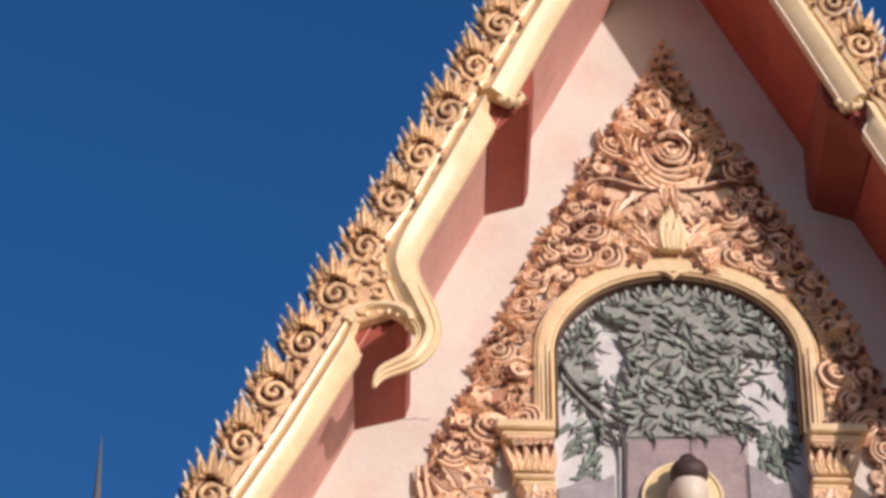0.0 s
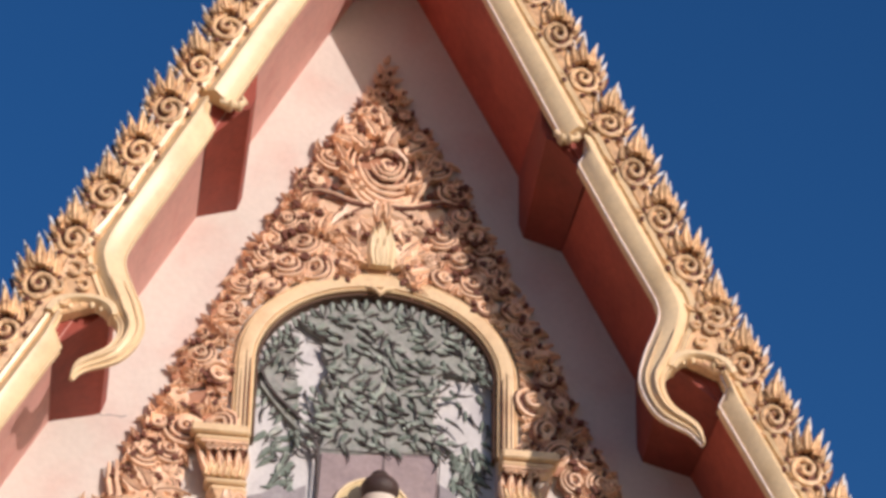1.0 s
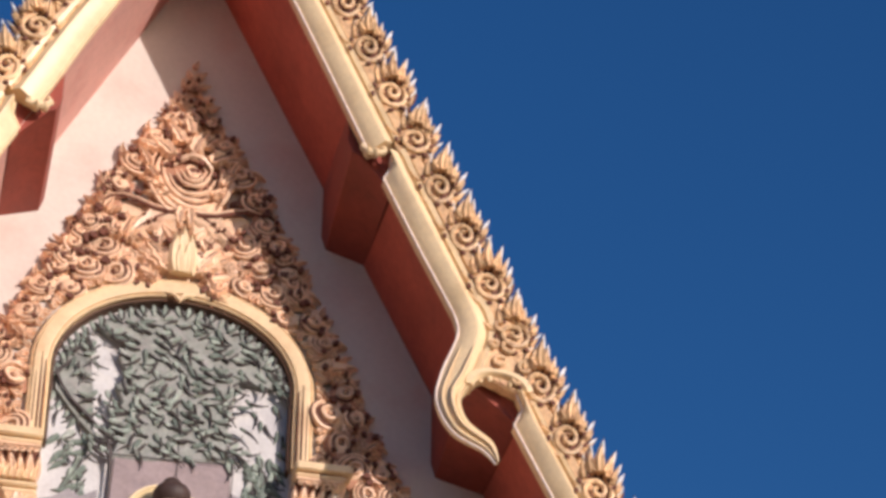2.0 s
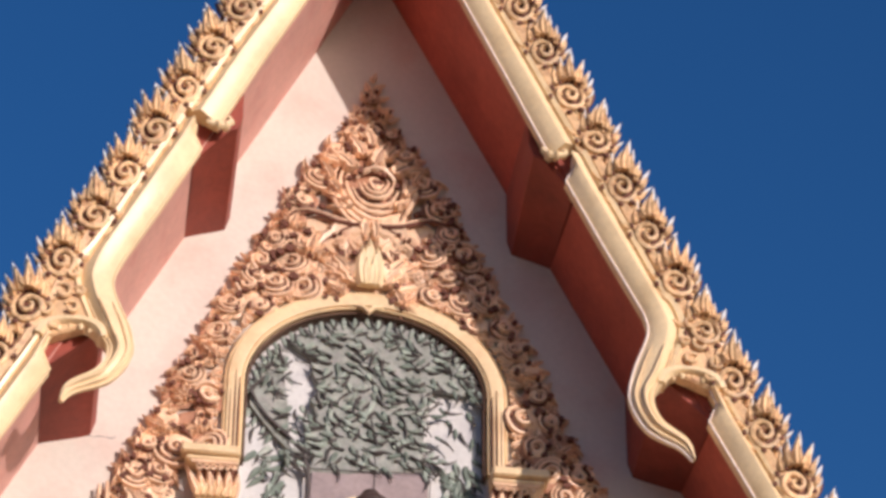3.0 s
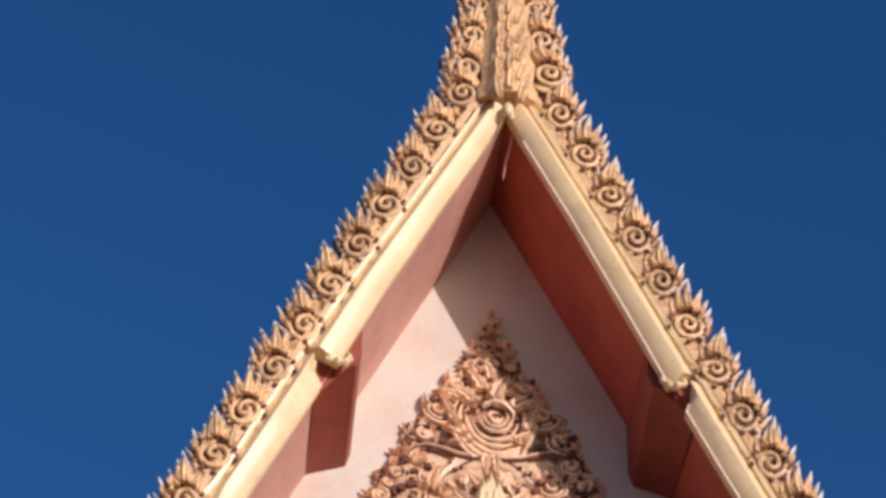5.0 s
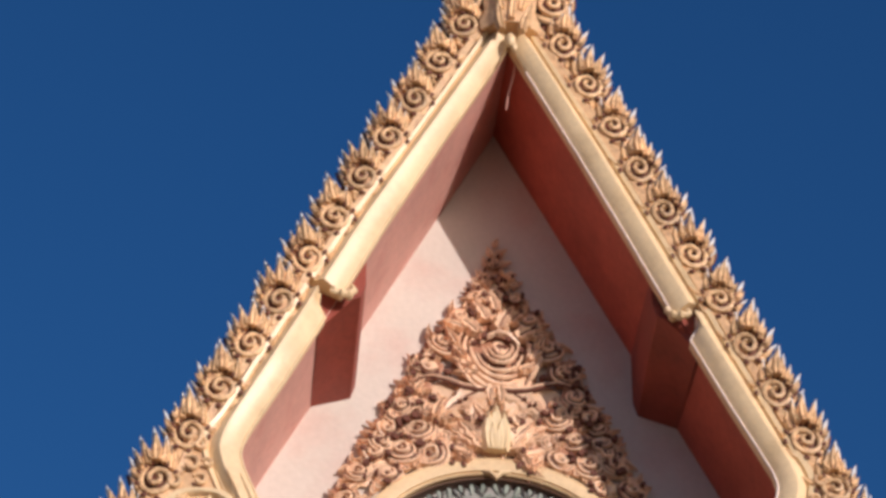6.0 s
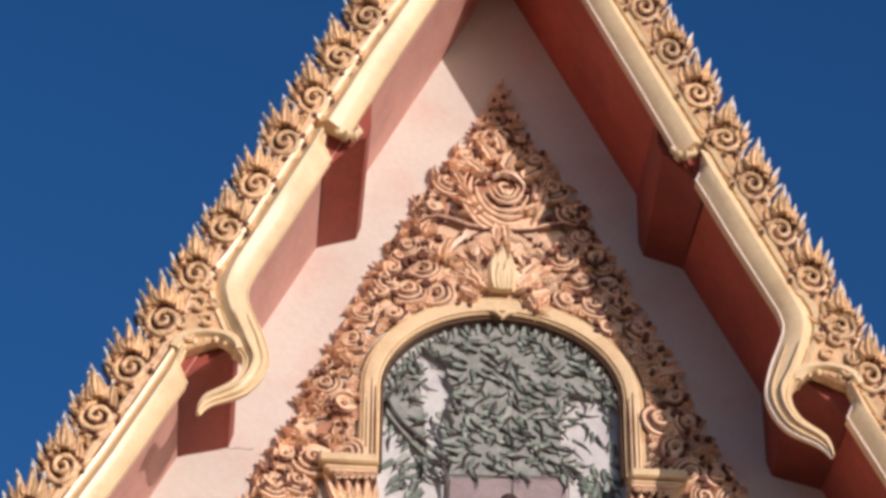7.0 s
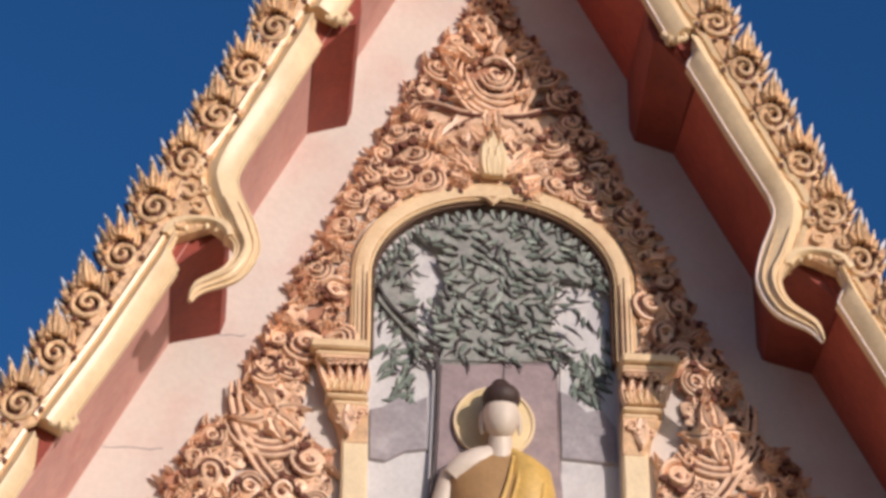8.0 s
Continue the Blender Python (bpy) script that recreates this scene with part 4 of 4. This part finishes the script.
for r, a0, a1, bar in ((0.036, 60, 385, 0.0105), (0.064, 165, 400, 0.0125), (0.094, 172, 378, 0.0135), (0.126, 180, 360, 0.0145), (0.160, 150, 325, 0.0155), (0.194, 146, 300, 0.0155), (0.228, 150, 286, 0.0155), (0.255, 165, 262, 0.012), (0.108, 20, 150, 0.021), (0.160, 338, 390, 0.0165), (0.195, 322, 382, 0.0165), (0.228, 312, 372, 0.0165)):
    q = [radians(a0 + (a1 - a0) * i / 15) for i in range(16)]
    part("ridge", Shape().tube([(-0.005 + (r + 0.009 * math.sin(3 * v)) * 1.0 * math.cos(v), -0.040 - 0.030 * math.sin(math.pi * i / 15) - 0.03 * (r < 0.10), 0.015 + r * 1.10 * math.sin(v)) for i, v in enumerate(q)], [bar * (0.25 + 0.75 * math.sin(math.pi * (i + 0.4) / 15.8) ** 0.7) * (1 + 0.22 * math.sin(1.9 * i + 40 * r)) for i in range(16)], 6).mesh("ridge", CARVE), rose, "peach-gold ridge")
for x, h, deg, size in ((-0.10, 0.90, -30, 0.15), (0.02, 0.93, 8, 0.16), (0.12, 0.88, 40, 0.15), (-0.05, 0.99, -12, 0.14), (0.08, 0.98, 25, 0.13), (-0.17, 0.93, -50, 0.11), (0.19, 0.90, 60, 0.11), (0.0, 1.06, 2, 0.13)):
    part("leaf", LEAVES[0 if x > 0 else 1], carving, "", spin(x, -0.045, h, deg, size))
for x, h, deg, size in ((-0.13, 0.66, -52, 0.13), (-0.17, 0.72, -28, 0.15), (-0.215, 0.80, -14, 0.14), (-0.10, 0.62, -75, 0.12), (0.13, 0.66, 55, 0.12), (0.19, 0.73, 30, 0.13), (0.235, 0.81, 14, 0.12)):
    part("leaf", LEAVES[0 if x > 0 else 1], carving, "", spin(x, -0.052, h, deg, size) @ Matrix.Diagonal((0.62, 1.1, 1, 1)))
for x, h, r in ((-0.06, 0.885, 0.024), (0.07, 0.875, 0.026), (-0.12, 0.83, 0.018), (0.14, 0.80, 0.020), (-0.155, 0.76, 0.016), (-0.02, 0.70, 0.014), (0.10, 0.70, 0.015), (-0.20, 0.74, 0.016), (0.02, 0.935, 0.022)):
    shade_disc(x, h, r, -0.068)
for s in (-1, 1):
    scroll(s * 0.285, 0.84, 0.085, -55 * s, s, 3, 3, 80, 70 * s)
    scroll(s * 0.19, 1.02, 0.075, -15 * s, s, 0, 3, 80, 50 * s)
    scroll(s * 0.40, 0.70, 0.065, -30 * s, s, 1, 3, 80, 60 * s)
    # arms that sweep out under the bud, notched along the top, and the smooth lobes below them
    for dh, bar, slot in ((0.0, 0.010, CARVE), (-0.018, 0.013, GROUND_AND_SHADE)):
        path = [(s * x, -0.055, h + dh) for x, h in ((0.0, 0.560), (0.08, 0.548), (0.17, 0.558), (0.26, 0.592), (0.34, 0.612), (0.41, 0.598), (0.45, 0.56))]
        part("arm", Shape().tube(path, [bar * k for k in (0.9, 1.0, 1.0, 0.85, 0.6, 0.4, 0.2)]).mesh("arm", slot), carving, "dark bar under the arm, painted as shade" if slot is GROUND_AND_SHADE else "")
    for k in range(4):
        shade_disc(s * (0.26 + 0.062 * k), 0.645 - 0.006 * k, 0.024, -0.040)
    for x, h, deg, size in ((0.05, 0.54, 108, 0.26), (0.04, 0.53, 140, 0.20)):
        part("leaf", LEAVES[0 if s > 0 else 1], carving, "", spin(s * x, -0.025, h, s * deg, size) @ Matrix.Diagonal((1, 0.45, 1, 1)))
    for x, h, r, deg in ((0.33, 0.385, 0.082, -40), (0.19, 0.475, 0.040, 20), (0.44, 0.44, 0.055, -50), (0.60, 0.17, 0.080, -45), (0.55, 0.34, 0.060, -50)):
        scroll(s * x, h, r, deg * s, s, 1 if r > 0.07 else 0, 3, 90, 60 * s)
# the lotus over the crown
patch(0, 0.28, 0.17, 1)
for s in (-1, 1):
    for x, h, r in ((0.14, 0.40, 0.11), (0.22, 0.25, 0.11), (0.32, 0.24, 0.10), (0.40, 0.40, 0.10), (0.25, 0.52, 0.10), (0.12, 0.62, 0.08)):
        patch(s * x, h, r, 0)
    for x, h, deg, size in ((0.075, 0.150, 16, 0.20), (0.100, 0.165, 34, 0.17), (0.115, 0.20, 58, 0.14)):
        part("leaf", LEAVES[0 if s > 0 else 1], carving, "", spin(s * x, -0.022, h, s * deg, size))
    for x, h, r, deg in ((0.205, 0.285, 0.036, 20), (0.275, 0.225, 0.034, 80), (0.185, 0.205, 0.030, 150), (0.345, 0.255, 0.032, 60), (0.145, 0.385, 0.030, 0), (0.395, 0.42, 0.034, 200), (0.25, 0.165, 0.024, 260)):
        curl_in(int(100 * x) % 3, spin(s * x, -0.040, h, s * deg, r, s))
        part("leaf", LEAVES[int(100 * h) % 3], carving, "", spin(s * (x + 0.02), -0.036, h + 0.015, s * (deg + 60), 1.5 * r, s))
    for x, h, r in ((0.15, 0.345, 0.022), (0.185, 0.42, 0.018), (0.13, 0.46, 0.018), (0.24, 0.36, 0.022), (0.32, 0.40, 0.020), (0.19, 0.17, 0.018), (0.28, 0.16, 0.016)):
        shade_disc(s * x, h, r, -0.035)
PETAL = flame(0.24, 0.135, 0.0, 0.06, 9).mesh("petal", LOTUS)
SIDE = flame(0.24, 0.085, 0.25, 0.06, 9).mesh("petal", CARVE)
for x, h, deg, size in ((0, 0.135, 0, 1.15), (-0.030, 0.130, -3, 0.95), (0.030, 0.130, 3, 0.95), (-0.012, 0.125, -2, 0.68), (0.014, 0.125, 2, 0.66)):
    part("petal", PETAL, carving, "bright gold bud petal", spin(x, -0.05 - 0.012 * (size < 1) - 0.014 * (size < 0.76), h, deg, size) @ Matrix.Diagonal((0.80, 1, 1.15, 1)))
for s in (-1, 1):
    for x, h, deg, size in ((0.12, 0.16, 24, 0.70), (0.15, 0.12, 58, 0.62), (0.07, 0.36, 20, 0.5), (0.05, 0.40, 40, 0.55)):
        part("petal", SIDE, carving, "", spin(s * x, -0.04, h, s * deg, size, s))
for s in (-1, 1):
    for h in (0.19, 0.27, 0.34):      # dark discs, painted as shaded hollows, that set the bud off
        shade_disc(s * (0.115 - 0.25 * (h - 0.19)), h, 0.020, -0.060)
    part("leaf", LEAVES[0], carving, "", spin(s * 0.02, -0.045, 0.56, 180 - 22 * s, 0.10, s))
# the point of the foliage
for x, h, r in ((0.0, 1.18, 0.075), (-0.11, 1.17, 0.055), (0.11, 1.16, 0.055), (-0.05, 1.30, 0.05), (0.06, 1.31, 0.045), (0.0, 1.41, 0.042), (0.05, 1.05, 0.05), (-0.05, 1.06, 0.05)):
    scroll(x, h, r, rnd.uniform(-60, 60), 1 if x >= 0 else -1, None, 3, 90, 40 if x > 0 else -40)
for x, h, deg in ((0.0, 1.53, 0), (0.012, 1.47, 35), (-0.015, 1.46, -40), (0.03, 1.40, 50), (-0.035, 1.39, -45), (0.0, 1.42, 5), (0.06, 1.33, 60), (-0.065, 1.31, -60), (0.09, 1.25, 40), (-0.09, 1.24, -50)):
    part("leaf", LEAVES[0], carving, "", spin(x, -0.03, h, deg, rnd.uniform(0.05, 0.065)))
# rows of scrolls between the outer edge and the frame
for s in (-1, 1):
    big, bh = s * 1.13, -1.37
    patch(big, bh, 0.17, 0)
    for x, hh, r in ((1.06, -1.22, 0.10), (1.20, -1.50, 0.13), (1.05, -1.60, 0.11), (1.32, -1.56, 0.11), (0.92, -1.74, 0.10)):
        patch(s * x, hh, r, 0)
        for k in range(5):
            q = radians(72 * k + 300 * x)
            curl_in(k % 3, spin(s * (x + 0.6 * r * math.cos(q)), -0.030, hh + 0.6 * r * math.sin(q), 70 * k, 0.036 + 0.006 * (k % 3), s))
            shade_disc(s * (x + 0.85 * r * math.cos(q + 0.6)), hh + 0.85 * r * math.sin(q + 0.6), 0.020, -0.030)
    for k in range(6):              # a flower of small curls, with ribbed crescents below it and long ribs beside them
        q = radians(60 * k + 20)
        part("leaf", LEAVES[k % 3], carving, "", spin(big + s * 0.035 * math.cos(q), -0.055, bh + 0.035 * math.sin(q), s * (90 - 60 * k - 20), 0.125 + 0.012 * (k % 2)) @ Matrix.Diagonal((1.15, 1, 1, 1)))
        if k % 2:
            curl_in((2, 0, 4)[k // 2], spin(big + s * 0.105 * math.cos(q), -0.050, bh + 0.10 * math.sin(q), 47 * k * s, 0.046, s))
        shade_disc(big + s * 0.135 * math.cos(q + 0.5), bh + 0.13 * math.sin(q + 0.5), 0.022, -0.06)
    curl_in(0, spin(big, -0.065, bh, 30 * s, 0.045, s))
    for r, a0, a1, bar, paint_of in ((0.158, 195, 372, 0.018, CARVE), (0.196, 200, 360, 0.018, CARVE), (0.234, 208, 345, 0.016, CARVE), (0.177, 198, 366, 0.010, GROUND_AND_SHADE), (0.215, 204, 352, 0.010, GROUND_AND_SHADE)):
        part("crescent" if paint_of is CARVE else "groove", arc_bar(r, a0, a1, bar, -0.052 if paint_of is CARVE else -0.048, paint_of, "crescent"), carving, "" if paint_of is CARVE else "dark bar painted as a shaded groove", spin(big, 0, bh, 0, 1, s))
    for k in range(3):
        path = [(s * (x + 0.019 * k), -0.045 - (0.004 if k % 2 == 0 else 0), z - 0.010 * k) for x, z in ((1.30, -1.17), (1.295, -1.28), (1.27, -1.40), (1.22, -1.54), (1.15, -1.66), (1.07, -1.76))]
        part("rib" if k % 2 == 0 else "groove", Shape().tube(path, [(0.016 if k % 2 == 0 else 0.009) * v for v in (0.5, 0.9, 1.0, 1.0, 0.9, 0.5)], 6).mesh("rib", CARVE if k % 2 == 0 else GROUND_AND_SHADE), carving, "" if k % 2 == 0 else "dark bar painted as a shaded groove")
    for x, hh, r, out in ((0.98, -1.52, 0.06, 200), (1.16, -1.10, 0.085, -60), (1.27, -1.26, 0.055, 60), (1.34, -1.42, 0.05, 100), (0.93, -1.62, 0.10, -30), (1.06, -1.80, 0.09, 160), (0.90, -1.86, 0.07, 200), (1.42, -1.50, 0.075, 60), (1.50, -1.62, 0.07, 60), (1.42, -1.72, 0.10, 150), (1.22, -1.78, 0.08, 200), (1.58, -1.78, 0.075, 60), (1.02, -1.98, 0.09, 180), (1.24, -1.98, 0.10, 90), (1.46, -1.94, 0.09, 120), (1.66, -1.96, 0.08, 60)):
        scroll(s * x, hh, r, out * s, s * rnd.choice((1, -1)), None, 4, 100, out * s)
    h, i = 0.98, 0
    while h > -1.08:
        lo, hi = inner(h) + 0.02, outer(h)
        x, k = hi - 0.055, 0
        while x > max(lo + 0.03, 0.30 if h > 0.55 else 0.34 if h > 0.2 else 0.0):
            r = (0.074 if k == 0 else rnd.uniform(0.070, 0.105))
            if h < -1.2 and k > 0:
                r *= 1.25
            out = (55 if k == 0 else rnd.choice((30, 60, -40, 140))) * s
            scroll(s * (x + rnd.uniform(-0.012, 0.012)), h + rnd.uniform(-0.02, 0.02), r, out + rnd.uniform(-60, 60), s * rnd.choice((1, 1, -1)), None, 4 if k == 0 else 2, 100, out)
            x -= 0.150
            k += 1
        h -= 0.146
        i += 1

for k in range(46):                 # leaf frill along the arch
    q = math.pi * k / 45
    x, h = -(HALF + 0.115) * math.cos(q), SPRING + (RISE + 0.115) * math.sin(q)
    if abs(x) > 0.12:
        part("leaf", LEAVES[k % 3], carving, "", spin(x, -0.04, h, math.degrees(math.atan2(x, (h - SPRING))) + rnd.uniform(-25, 25), rnd.uniform(0.05, 0.075)))
for s in (-1, 1):
    for k in range(8):
        part("leaf", LEAVES[k % 3], carving, "", spin(s * 0.765, -0.04, SPRING - 0.055 * (k + 1), s * rnd.uniform(50, 110), 0.065))

# ---- the slender spire of a far shrine ----
far = thing("shrine_spire", "slender grey needle spire of a shrine beyond the roof", "spire", (-5.35, 21.35, 0))
part("needle", Shape().loft([[(r * math.cos(a), r * math.sin(a), z) for a in (2 * math.pi * k / 10 for k in range(10))] for z, r in ((20.4, 0.085), (20.7, 0.06), (21.1, 0.04), (21.8, 0.008))]).mesh("needle", STONE), far)
prof = [(0, 2.6), (1.0, 2.6), (1.0, 2.2), (2.5, 2.2), (2.6, 1.9), (6.0, 1.7), (9.0, 1.0), (11.0, 0.75)]
for i in range(12):
    z = 11.2 + 0.74 * i
    r = 0.70 * (1 - i / 12.5)
    prof += [(z, r * 0.85 + 0.06), (z + 0.2, r + 0.08), (z + 0.5, r * 0.9 + 0.06)]
prof += [(20.4, 0.085)]
part("tower", Shape().loft([[(r * math.cos(a), r * math.sin(a), z) for a in (2 * math.pi * k / 20 for k in range(20))] for z, r in prof]).mesh("tower", STONE), far)
